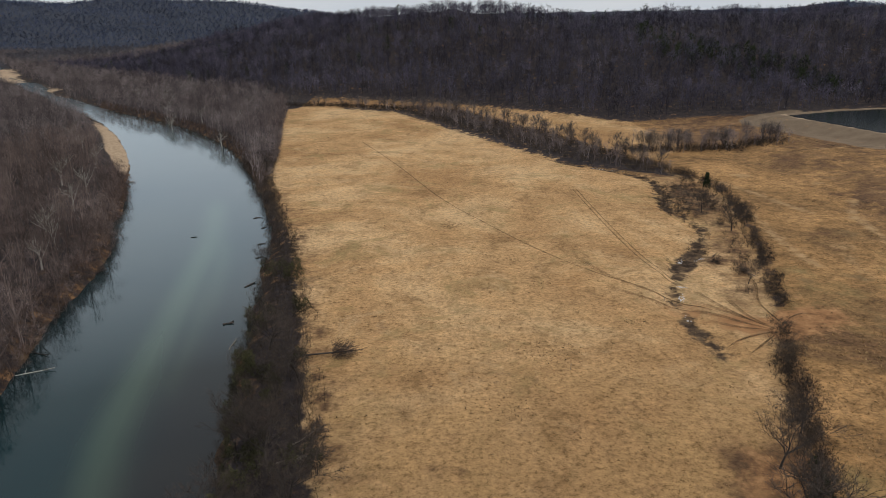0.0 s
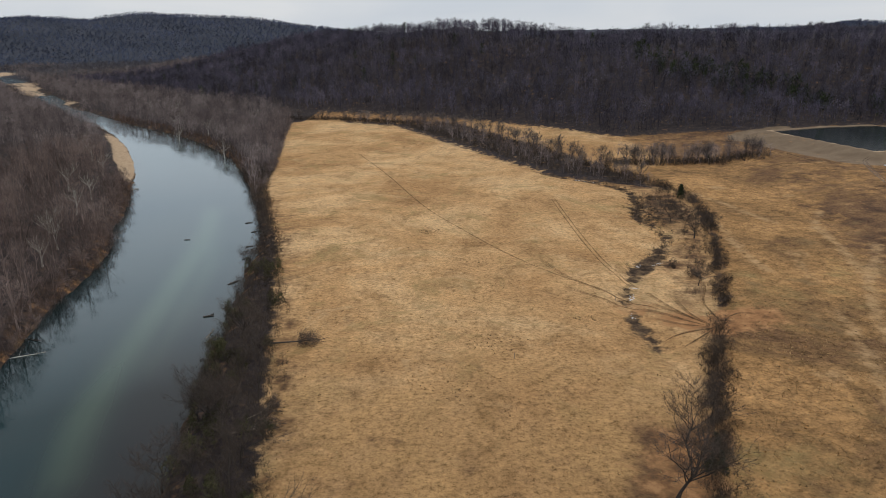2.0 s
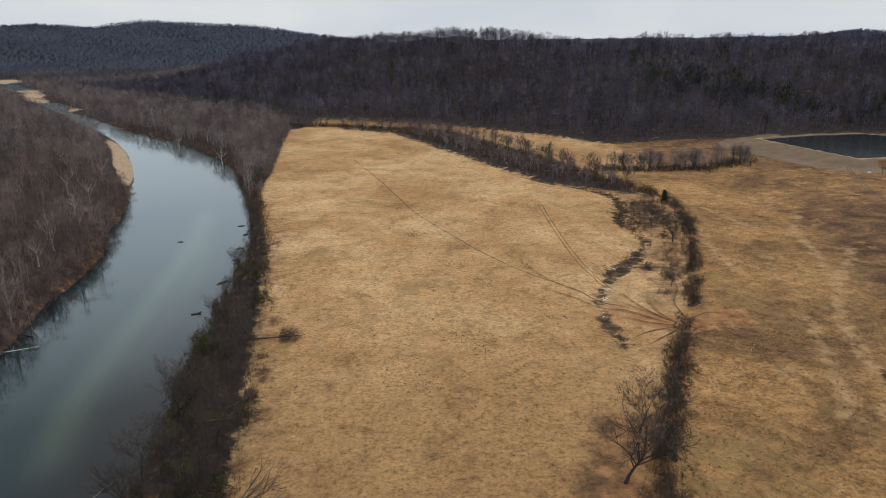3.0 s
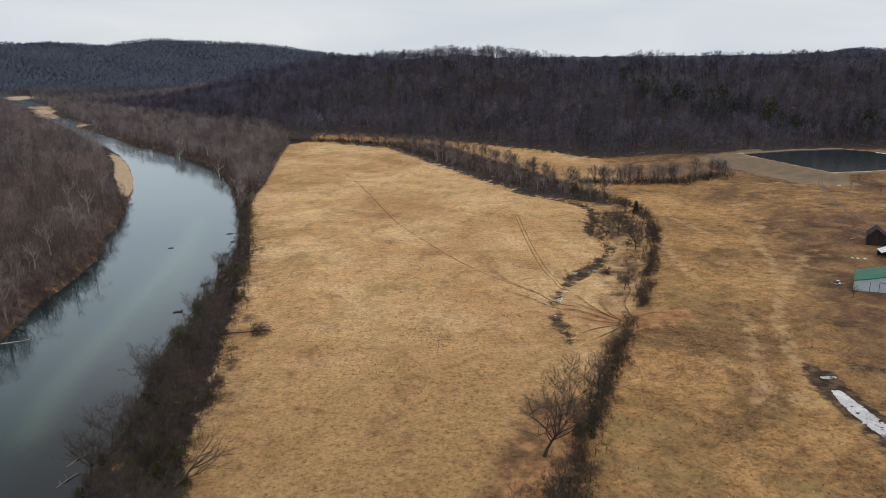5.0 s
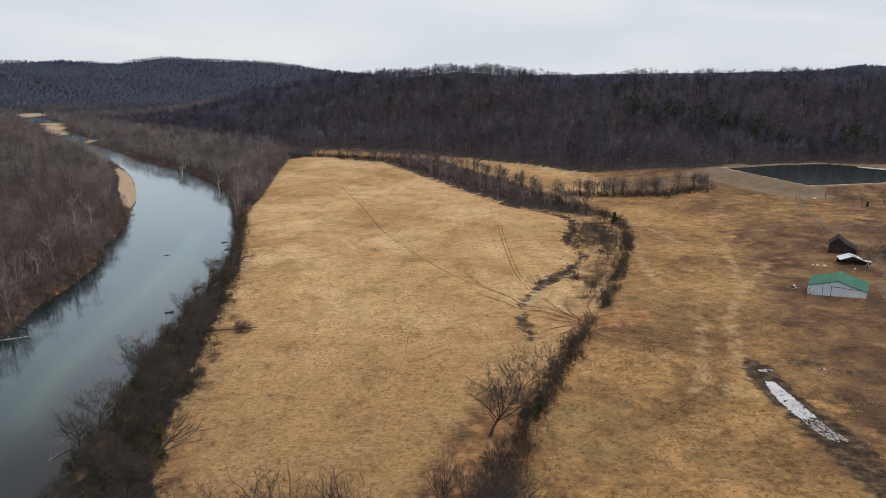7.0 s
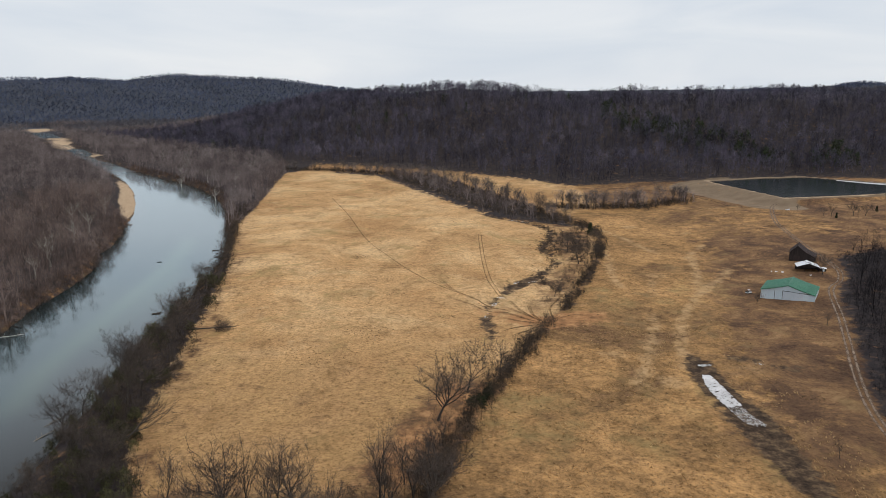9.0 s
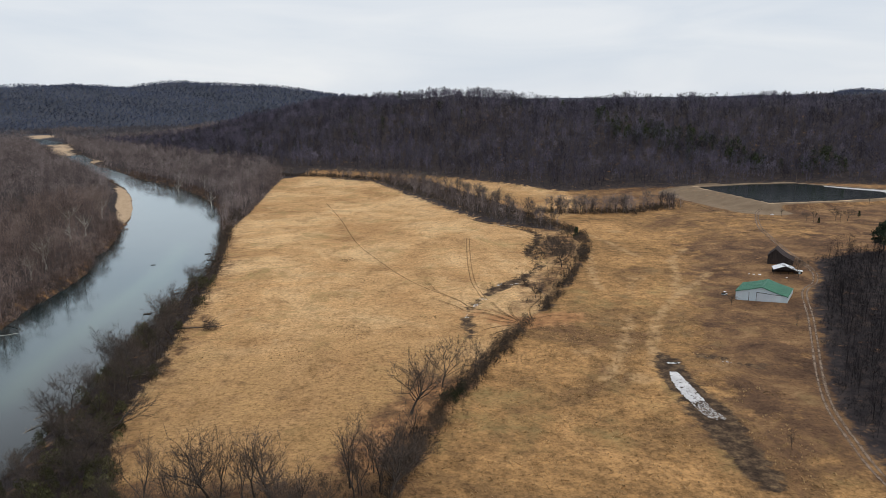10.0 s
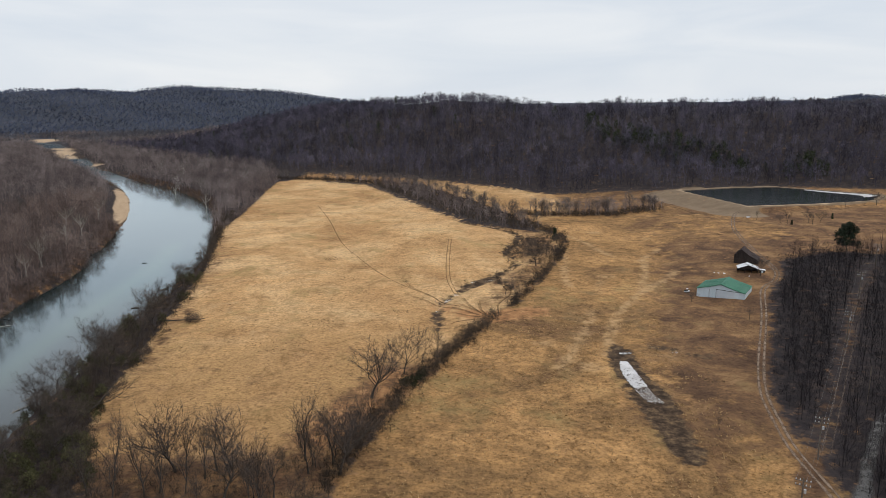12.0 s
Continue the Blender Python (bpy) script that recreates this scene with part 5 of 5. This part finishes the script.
def big_barn():
    e = empty("barn", pose(180.6, 198.8, 0.0, 0, 0, -29.5), "white steel barn with a green metal roof on bare pasture", "barn")
    prof = [(-9.6, 3.9), (-4.6, 5.15), (0, 6.6), (4.6, 5.15), (9.6, 3.9)]
    depth = 14.0
    gable_wall(e, [(-9.4, -1.5), (9.4, -1.5), (9.4, 3.9), (4.6, 5.1), (0, 6.52), (-4.6, 5.1), (-9.4, 3.9)], 0, 0.15, WHITE_STEEL, label="white corrugated gable wall")
    gable_wall(e, [(-9.4, -1.5), (9.4, -1.5), (9.4, 3.9), (4.6, 5.1), (0, 6.52), (-4.6, 5.1), (-9.4, 3.9)], depth - 0.15, 0.15, WHITE_STEEL)
    for s in (-1, 1):
        part("wall", box(bmesh.new(), min(s * 9.4, s * 9.25), max(s * 9.4, s * 9.25), 0.15, depth - 0.15, -1.5, 3.88), WHITE_STEEL, e)
    for a, b in zip(prof[:-1], prof[1:]):
        bm = bmesh.new()
        slab(bm, a, b, -0.35, depth + 0.35, 0.07)
        r = part("roof", bm, GREEN_STEEL, e)
        bm = bmesh.new()
        seams(bm, a, b, -0.3, depth + 0.3, 0.95, 0.07)
        part("seam", bm, GREEN_STEEL, r)
    part("ridge_cap", prism(bmesh.new(), [(-0.35, 6.58), (0, 6.7), (0.35, 6.58), (0.3, 6.68), (0, 6.8), (-0.3, 6.68)], -0.4, depth + 0.4), GREEN_STEEL, e)
    for s in (-1, 1):
        for i in range(2):
            a, b = (prof[2], prof[2 + s]) if i == 0 else (prof[2 + s], prof[2 + 2 * s])
            bm = bmesh.new()
            slab(bm, (a[0], a[1] - 0.22), (b[0], b[1] - 0.22), -0.42, -0.36, 0.26)
            part("fascia", bm, GREEN_STEEL, e)
    d = part("door", box(bmesh.new(), -1.7, 1.85, -0.12, -0.02, 0.1, 4.1), DOOR_STEEL, e, "white sliding door leaf")
    part("door_frame", box(box(bmesh.new(), -1.82, -1.66, -0.15, -0.01, 0.1, 4.25), -1.82, 2.0, -0.16, -0.02, 4.07, 4.27), DARK_TRIM, d)
    d = part("door", box(bmesh.new(), 1.95, 5.5, -0.12, -0.02, 0.1, 3.95), DOOR_STEEL, e, "white sliding door leaf")
    part("door_rail", box(bmesh.new(), 2.0, 8.6, -0.16, -0.02, 3.97, 4.13), DARK_TRIM, d)
    for x in (-9.36, -4.5, 9.36):
        part("corner_trim", box(bmesh.new(), x - 0.08, x + 0.08, -0.06, -0.004, -0.5, 3.85), DARK_TRIM if x == -4.5 else WHITE_STEEL, e)
    x = -9.0
    while x < 9.2:
        if not -1.95 < x < 5.6:
            part("wall_rib", box(bmesh.new(), x - 0.03, x + 0.03, -0.035, -0.004, -0.5, 3.8), WHITE_STEEL, e)
        x += 0.6


def old_barn():
    e = empty("old_barn", pose(209.0, 255.0, 2.0, 0, 0, -26), "dark weathered board barn with a rusted roof", "barn")
    prof = [(-5.2, 4.2), (-1.8, 7.6), (1.6, 4.9), (6.0, 2.7)]
    for y in (0, 8.8):
        gable_wall(e, [(-5, -1.5), (5.8, -1.5), (5.8, 2.7), (1.6, 4.8), (-1.8, 7.5), (-5, 4.2)], y, 0.12, GREY_BOARD)
    part("wall", box(bmesh.new(), -5, -4.88, 0.12, 8.8, -1.5, 4.2), GREY_BOARD, e)
    part("wall", box(bmesh.new(), 5.68, 5.8, 0.12, 8.8, -1.5, 2.6), GREY_BOARD, e)
    for a, b in zip(prof[:-1], prof[1:]):
        bm = bmesh.new()
        slab(bm, a, b, -0.4, 9.3, 0.08)
        r = part("roof", bm, RUST_ROOF, e)
        bm = bmesh.new()
        seams(bm, a, b, -0.3, 9.2, 0.8, 0.08)
        part("seam", bm, RUST_ROOF, r)
    bm = bmesh.new()
    for i in range(26):
        x = -4.8 + i * 0.42
        box(bm, x - 0.17, x + 0.17, -0.04, -0.004, -0.6, float(np.interp(x, [-5, -1.8, 1.6, 5.8], [4.0, 7.2, 4.6, 2.5])))
    part("board", bm, GREY_BOARD, e)
    part("door", box(bmesh.new(), -3.1, -0.6, -0.1, -0.05, -0.3, 3.0), RUST_ROOF, e, "dark barn door")


def tin_shed():
    e = empty("shed", pose(204.2, 236.2, 1.8, 0, 0, -14), "open dark shed with a bright white tin roof", "shed")
    prof = [(-4.6, 2.7), (0, 4.4), (4.6, 2.7)]
    for x in (-4.3, -1.5, 1.5, 4.3):
        for y in (0.2, 5.6):
            part("post", box(bmesh.new(), x - 0.1, x + 0.1, y - 0.1, y + 0.1, -1.2, float(np.interp(x, [-4.6, 0, 4.6], [2.7, 4.4, 2.7]))), GREY_BOARD, e)
    part("wall", box(bmesh.new(), -4.3, 4.3, 5.7, 5.8, -1.2, 2.8), GREY_BOARD, e)
    part("wall", box(bmesh.new(), 4.2, 4.3, 0.3, 5.5, -1.2, 2.6), GREY_BOARD, e)
    for a, b in zip(prof[:-1], prof[1:]):
        bm = bmesh.new()
        slab(bm, a, b, -0.5, 6.2, 0.06)
        r = part("roof", bm, WHITE_ROOF, e)
        bm = bmesh.new()
        seams(bm, a, b, -0.4, 6.1, 0.7, 0.06)
        part("seam", bm, WHITE_ROOF, r)
    gable_wall(e, [(-4.3, 2.6), (4.3, 2.6), (0, 4.3)], 0.0, 0.08, GREY_BOARD)


def small_shed():
    e = empty("well_house", pose(210.4, 235.8, 2.2, 0, 0, -14), "small pale box shed with a flat white roof", "shed")
    part("body", box(bmesh.new(), -1.1, 1.1, 0, 2.0, -0.6, 1.8, 0.03), GREY_BOARD, e)
    part("roof", prism(bmesh.new(), [(-1.35, 1.85), (1.35, 1.7), (1.35, 1.82), (-1.35, 1.97)], -0.25, 2.3), WHITE_ROOF, e)
    part("door", box(bmesh.new(), -0.4, 0.4, -0.05, -0.004, -0.1, 1.6), WHITE_STEEL, e)


def wheel(parent, x, y, r, w, name="wheel"):
    bm = bmesh.new()
    bmesh.ops.create_cone(bm, cap_ends=True, segments=14, radius1=r, radius2=r, depth=w, matrix=Matrix.Translation((x, y, r)) @ Matrix.Rotation(radians(90), 4, "X"))
    t = part(name, bm, DARK_TRIM, parent, "black rubber tyre")
    bm = bmesh.new()
    bmesh.ops.create_cone(bm, cap_ends=True, segments=10, radius1=r * 0.5, radius2=r * 0.45, depth=w + 0.05, matrix=Matrix.Translation((x, y, r)) @ Matrix.Rotation(radians(90), 4, "X"))
    part("rim", bm, WHITE_STEEL, t)


def utility_cart():
    z = float(height(np.array([170.0]), np.array([210.0]))[0])
    e = empty("utility_cart", pose(170, 209.5, z, 0, 0, 12) @ Matrix.Scale(0.8, 4), "small white farm utility cart standing on the grass", "cart")
    part("body", box(box(bmesh.new(), -1.35, 0.35, -0.7, 0.7, 0.45, 0.75, 0.04), 0.35, 1.35, -0.65, 0.65, 0.45, 0.95, 0.06), WHITE_ROOF, e)
    part("bed", box(box(box(bmesh.new(), -1.35, -1.25, -0.7, 0.7, 0.76, 1.1), -1.25, -0.2, -0.7, -0.6, 0.76, 1.1), -1.25, -0.2, 0.6, 0.7, 0.76, 1.1), DARK_TRIM, e)
    part("seat", box(bmesh.new(), -0.15, 0.3, -0.6, 0.6, 0.76, 1.2, 0.05), DARK_TRIM, e)
    part("roof", box(bmesh.new(), -0.35, 0.75, -0.68, 0.68, 1.85, 1.92, 0.02), WHITE_ROOF, e)
    for x in (-0.25, 0.65):
        for y in (-0.62, 0.62):
            part("roof_post", box(bmesh.new(), x - 0.03, x + 0.03, y - 0.03, y + 0.03, 0.76, 1.85), DARK_TRIM, e)
    for x in (-0.85, 0.9):
        for y in (-0.68, 0.68):
            wheel(e, x, y, 0.32, 0.22)


big_barn()
old_barn()
tin_shed()
small_shed()
utility_cart()

# bits of pale scrap by the sheds
r = np.random.RandomState(5)
for i, (x, y, s) in enumerate(((190.5, 240.0, 0.35), (192.0, 239.0, 0.3), (194.2, 238.0, 0.5), (203.0, 231.0, 0.35))):
    z = float(height(np.array([x]), np.array([y]))[0])
    e = empty("scrap_sheet", pose(x, y, z, 0, 0, 40 * i), "bent sheet of pale scrap tin lying in the grass", "scrap", "scrap sheets by the sheds")
    bm = bmesh.new()
    prism(bm, [(-s, 0), (0, 0.25), (s * 0.8, 0.02), (s * 0.8, 0.06), (0, 0.30), (-s, 0.04)], -0.5, 0.5)
    part("sheet", bm, WHITE_ROOF, e)


# ---------------------------------------------------------------- power line
POLE_WOOD = material("pole_wood", [(0.10, 0.08, 0.065), (0.17, 0.14, 0.115)], 1.0, stretch=(1, 1, 0.2))
PORCELAIN = material("porcelain", [(0.36, 0.37, 0.38), (0.46, 0.47, 0.48)], 2.0, rough=0.25)
WIRE = material("aluminium_wire", [(0.10, 0.10, 0.10), (0.16, 0.16, 0.16)], 1.0, rough=0.4, metal=0.6)
POLES = POWER_LINE


def power_pole(x, y, tall=10.5):
    z = float(height(np.array([x]), np.array([y]))[0])
    e = empty("power_pole", pose(x, y, z, 0, 0, -28), "wooden power pole with crossarm and white insulators", "power pole", "power poles")
    v, f = [], []
    tube(v, f, [(0, 0, -1), (0, 0, tall * 0.5), (0, 0, tall)], [0.19, 0.16, 0.13], 9)
    mesh_object("pole", v, f, POLE_WOOD, e, smooth=True)
    for zz in (tall - 0.5, tall - 1.5):
        a = part("crossarm", box(bmesh.new(), -1.4, 1.4, -0.19, -0.07, zz - 0.07, zz + 0.07, 0.01), POLE_WOOD, e)
        for k in (-1.25, -0.55, 0.55, 1.25):
            bm = bmesh.new()
            for j, rr in enumerate((0.09, 0.12, 0.08)):
                bmesh.ops.create_cone(bm, cap_ends=True, segments=8, radius1=rr, radius2=rr * 0.7, depth=0.11, matrix=Matrix.Translation((k, -0.13, zz + 0.13 + 0.1 * j)))
            part("insulator", bm, PORCELAIN, a, "white porcelain insulator")
    bm = bmesh.new()
    bmesh.ops.create_cone(bm, cap_ends=True, segments=12, radius1=0.24, radius2=0.24, depth=0.8, matrix=Matrix.Translation((0.42, 0, tall - 2.6)))
    part("transformer", bm, PORCELAIN, e, "pale grey transformer can")
    return e, z + tall - 0.5


tops = [(x, y, power_pole(x, y)[1]) for x, y in POLES]
for (ax, ay, az), (bx, by, bz) in zip(tops[:-1], tops[1:]):
    for side in (-1.25, 0.55, 1.25):
        v, f = [], []
        c, s = math.cos(radians(-28)) * side, math.sin(radians(-28)) * side
        pts = [(ax + (bx - ax) * t + c, ay + (by - ay) * t + s, az + (bz - az) * t + 0.3 - 1.6 * 4 * t * (1 - t)) for t in np.linspace(0, 1, 13)]
        tube(v, f, pts, [0.014] * 13, 3)
        tagged(mesh_object("power_wire", v, f, WIRE), "thin sagging power wire between poles", "wire", "power wires")


def plain_post(x, y, tall, label):
    z = float(height(np.array([x]), np.array([y]))[0])
    v, f = [], []
    tube(v, f, [(0, 0, -0.5), (0, 0, tall)], [0.16, 0.12], 8)
    ob = mesh_object("wooden_pole", v, f, POLE_WOOD, smooth=True)
    ob.matrix_basis = pose(x, y, z)
    tagged(ob, label, "pole")


plain_post(331, 536, 10, "lone wooden pole beyond the pond")
plain_post(186, 92, 11, "lone wooden pole beside the gravel road")


# ---------------------------------------------------------------- fallen trees, driftwood and snags
def fallen_tree(x, y, turn, tall, seed, mat, label, lift=0.0, twigs=6, arrays=None):
    arr = arrays or bare_tree_arrays(seed, tall, 0.5, 0.5, twigs, 0.07, reach=0.36)
    z = float(height(np.array([x]), np.array([y]))[0])
    m = pose(x, y, z + 0.35 + lift, 0, 0, turn) @ pose(0, 0, 0, 0, 66 if lift else 87, 0)
    tree_thing("fallen_tree", arr, (mat, TWIG), m, label)


def toppled_arrays(tall):
    """Long bare trunk that ends in a dense, narrow crown of twigs."""
    tv, tf = [], []
    tube(tv, tf, [(0, 0, -0.5), (0.1, 0.15, tall * 0.35), (0.0, 0.0, tall * 0.68), (0, 0.1, tall * 0.95)], [0.3, 0.22, 0.15, 0.04], 7)
    for k in range(7):
        a, t = k * 2.4, 0.5 + 0.06 * k
        tube(tv, tf, [(0, 0, tall * t), (0.9 * math.cos(a), 0.9 * math.sin(a), tall * (t + 0.16))], [0.07, 0.02], 4)
    cv, cf = bush_arrays(88, tall * 0.42, 620, 0.07, 0.26)
    return np.array(tv), np.array(tf), cv + (0, 0, tall * 0.56), cf


fallen_tree(-38, 158, 4, 18, 61, BARK, "fallen tree with a dense dark crown on the meadow", arrays=toppled_arrays(19))
fallen_tree(-32, 114, 16, 12, 62, DEADWOOD, "grey fallen tree lying out from the bank brush")
fallen_tree(-19, 77, 20, 17, 63, BARK, "leaning dead tree with bare forked limbs", lift=0.5, arrays=bare_tree_arrays(63, 17, 0.22, 0.45, 1, 0.05, 0.45, limbs=4, girth=0.024))
fallen_tree(-30, 120, 30, 9, 64, DEADWOOD, "bleached fallen branch at the meadow edge")
fallen_tree(86, 224, -10, 8, 65, BARK, "dark tangled windfall lying in the muddy creek bend", twigs=9)
fallen_tree(97, 209, 120, 7, 66, DEADWOOD, "pale broken tree fallen against the hedge brush")


def log(x, y, z, turn, length, rad, label, seed, mat=DEADWOOD, tilt=3):
    rg = np.random.RandomState(seed)
    v, f = [], []
    pts = [np.array((t * length - length / 2, rg.normal(0, 0.12), rg.normal(0, 0.05))) for t in np.linspace(0, 1, 5)]
    tube(v, f, pts, np.linspace(rad, rad * 0.45, 5), 7)
    for k in range(4):
        j = rg.randint(1, 4)
        d = unit(np.array((rg.uniform(0.2, 0.8), rg.normal(0, 0.6), rg.uniform(0.2, 0.8))))
        tube(v, f, [pts[j], pts[j] + d * length * 0.18], [rad * 0.4, rad * 0.1], 4)
    ob = mesh_object("driftwood_log", v, f, mat, smooth=True)
    ob.matrix_basis = pose(x, y, z, 0, -tilt, turn)
    tagged(ob, label, "driftwood", "driftwood in the river")


for i, (x, y, turn, ln, rad, mat) in enumerate(((-61, 185.5, 15, 3.0, 0.32, BARK), (-60.5, 186.3, 70, 2.2, 0.28, BARK), (-98, 269, 5, 2.5, 0.2, BARK), (-56, 172, 85, 6, 0.18, DEADWOOD), (-69, 259, 30, 3, 0.3, BARK),
                                                (-79.5, 296, 30, 3.5, 0.3, BARK), (-44, 86, 70, 7, 0.16, DEADWOOD), (-46, 94, 65, 6, 0.14, DEADWOOD), (-41, 93, 110, 5, 0.15, DEADWOOD), (-101, 158, 20, 9, 0.2, BARK_PALE),
                                                (-66, 243, 40, 3, 0.25, BARK), (-73, 281, 50, 3, 0.25, BARK), (-165, 368, 50, 8, 0.3, DEADWOOD), (-105, 168, -20, 6, 0.18, BARK), (-62.5, 216, 60, 5, 0.35, BARK))):
    log(x, y, RIVER_Z + 0.12, turn, ln, rad, "bleached driftwood log at the water's edge" if mat is not BARK else "dark waterlogged driftwood in the river", 200 + i, mat, 4)

# ---------------------------------------------------------------- meadow tussocks and weeds
WEED = material("dead_weeds", [(0.06, 0.042, 0.025), (0.15, 0.10, 0.05)], 0.2, island=0.3)


def tuft_arrays(seed, n, tall, wide):
    rng = np.random.RandomState(seed)
    v, f = [], []
    for _ in range(n):
        a = rng.rand() * 6.283
        sliver(v, f, (rng.normal(0, wide * 0.4), rng.normal(0, wide * 0.4), 0), unit(np.array((math.cos(a) * 0.8, math.sin(a) * 0.8, 0.8))), tall * rng.uniform(0.6, 1.2), wide * 0.5, rng)
    return np.array(v), np.array(f)


STRAW = material("straw_tussocks", [(0.34, 0.21, 0.095), (0.54, 0.37, 0.19)], 0.2, island=0.2, tone=0.3, thin=0.3)
TUFTS = [tuft_arrays(s, 4, 0.42, 0.45) for s in range(5)]
open_land = lambda x, y: (inside(x, y, FIELD) | inside(x, y, EAST)) & (distance(x, y, HEDGE) > 2.5) & (signed(x, y, WOOD_EAST) > 3) & (distance(x, y, TRACK) > 2.0) & (distance(x, y, [(130, 141), (127, 122), (129, 96), (131, 62)]) > 7) & inside(x, y, VIEW)
scatter("pasture_tussocks", TUFTS, spread_points(50, 150, 15, 175, 1.7, lambda x, y: open_land(x, y) & inside(x, y, EAST) & (waves(x, y, 18, 81) > -0.2), 93, (0.5, 1.6)), STRAW, "pale straw tussocks thick over the near pasture", "grass")
scatter("meadow_tussocks", TUFTS, spread_points(-30, 70, 50, 260, 2.6, lambda x, y: open_land(x, y) & inside(x, y, FIELD) & (waves(x, y, 22, 82) > -0.1), 94, (0.4, 1.2)), STRAW, "pale straw tussocks in the hay meadow", "grass")
scatter("meadow_weeds", TUFTS, spread_points(-80, 105, 120, 520, 6.5, lambda x, y: open_land(x, y) & inside(x, y, FIELD) & (waves(x, y, 26, 83) > 0.45), 95, (0.3, 1.2)), WEED, "dark flecks of dead weeds strewn over the hay meadow", "weeds")
scatter("pasture_weeds", TUFTS, spread_points(50, 210, 40, 330, 3.3, lambda x, y: open_land(x, y) & inside(x, y, EAST), 92, (0.25, 0.8)), WEED, "dead brown weeds scattered over the grazed pasture", "weeds")

for x, y, r0, gap, seed in ((4, 270, 5, 1.0, 1), (26, 159, 9, 1.5, 2), (52, 176, 3.5, 1.0, 3), (-52, 262, 9, 1.9, 4), (30, 205, 5, 1.7, 5), (12, 133, 8, 2.2, 6), (160, 300, 3.5, 0.9, 7), (229, 337, 5, 1.0, 8), (219, 330, 3, 0.9, 9), (175, 285, 3, 0.9, 10), (180, 250, 3, 0.9, 11), (152, 110, 3, 0.9, 12)):
    spots = spread_points(x - r0, x + r0, y - r0 * 0.7, y + r0 * 0.7, gap, lambda a, b: (a - x) ** 2 + ((b - y) / 0.7) ** 2 < r0 ** 2, 300 + seed, (0.4, 1.0))
    scatter("weed_patch", TUFTS, spots, WEED, "patch of dark dead weeds in the hay meadow", "weeds")


def field_post(x, y, tall, turn):
    v, f = [], []
    tube(v, f, [(0, 0, -0.4), (0.03, 0, tall * 0.6), (0.05, 0.02, tall)], [0.09, 0.085, 0.07], 7)
    ob = mesh_object("field_post", v, f, DEADWOOD, smooth=True)
    ob.matrix_basis = set_at(x, y, 1, turn)
    tagged(ob, "pale weathered wooden post standing in the meadow", "post", "field posts")


field_post(29.5, 149.8, 1.5, 0)
field_post(64, 192, 1.3, 70)


def pond_dock(x, y):
    e = empty("pond_dock", pose(x, y, 8.2, 0, 0, -18), "small dark wooden dock floating at the pond edge", "dock")
    for i in range(7):
        part("plank", box(bmesh.new(), -1.6 + i * 0.46, -1.18 + i * 0.46, -1.0, 1.0, 0.32, 0.38), GREY_BOARD, e)
    for yy in (-0.8, 0.8):
        bm = bmesh.new()
        bmesh.ops.create_cone(bm, cap_ends=True, segments=12, radius1=0.3, radius2=0.3, depth=3.2, matrix=Matrix.Translation((0, yy, 0.02)) @ Matrix.Rotation(radians(90), 4, "Y"))
        part("float", bm, DARK_TRIM, e)


pond_dock(301, 424)


def water_trough(x, y):
    z = float(height(np.array([x]), np.array([y]))[0])
    e = empty("water_trough", pose(x, y, z, 0, 0, 20), "small white stock trough beside the farm track", "trough")
    bm = bmesh.new()
    for a in ((-1.1, 1.1, -0.5, -0.44), (-1.1, 1.1, 0.44, 0.5), (-1.1, -1.04, -0.44, 0.44), (1.04, 1.1, -0.44, 0.44)):
        box(bm, *a, 0.05, 0.65)
    part("wall", bm, WHITE_ROOF, e)
    part("base", box(bmesh.new(), -1.1, 1.1, -0.5, 0.5, -0.15, 0.05), DARK_TRIM, e)


water_trough(254, 383)
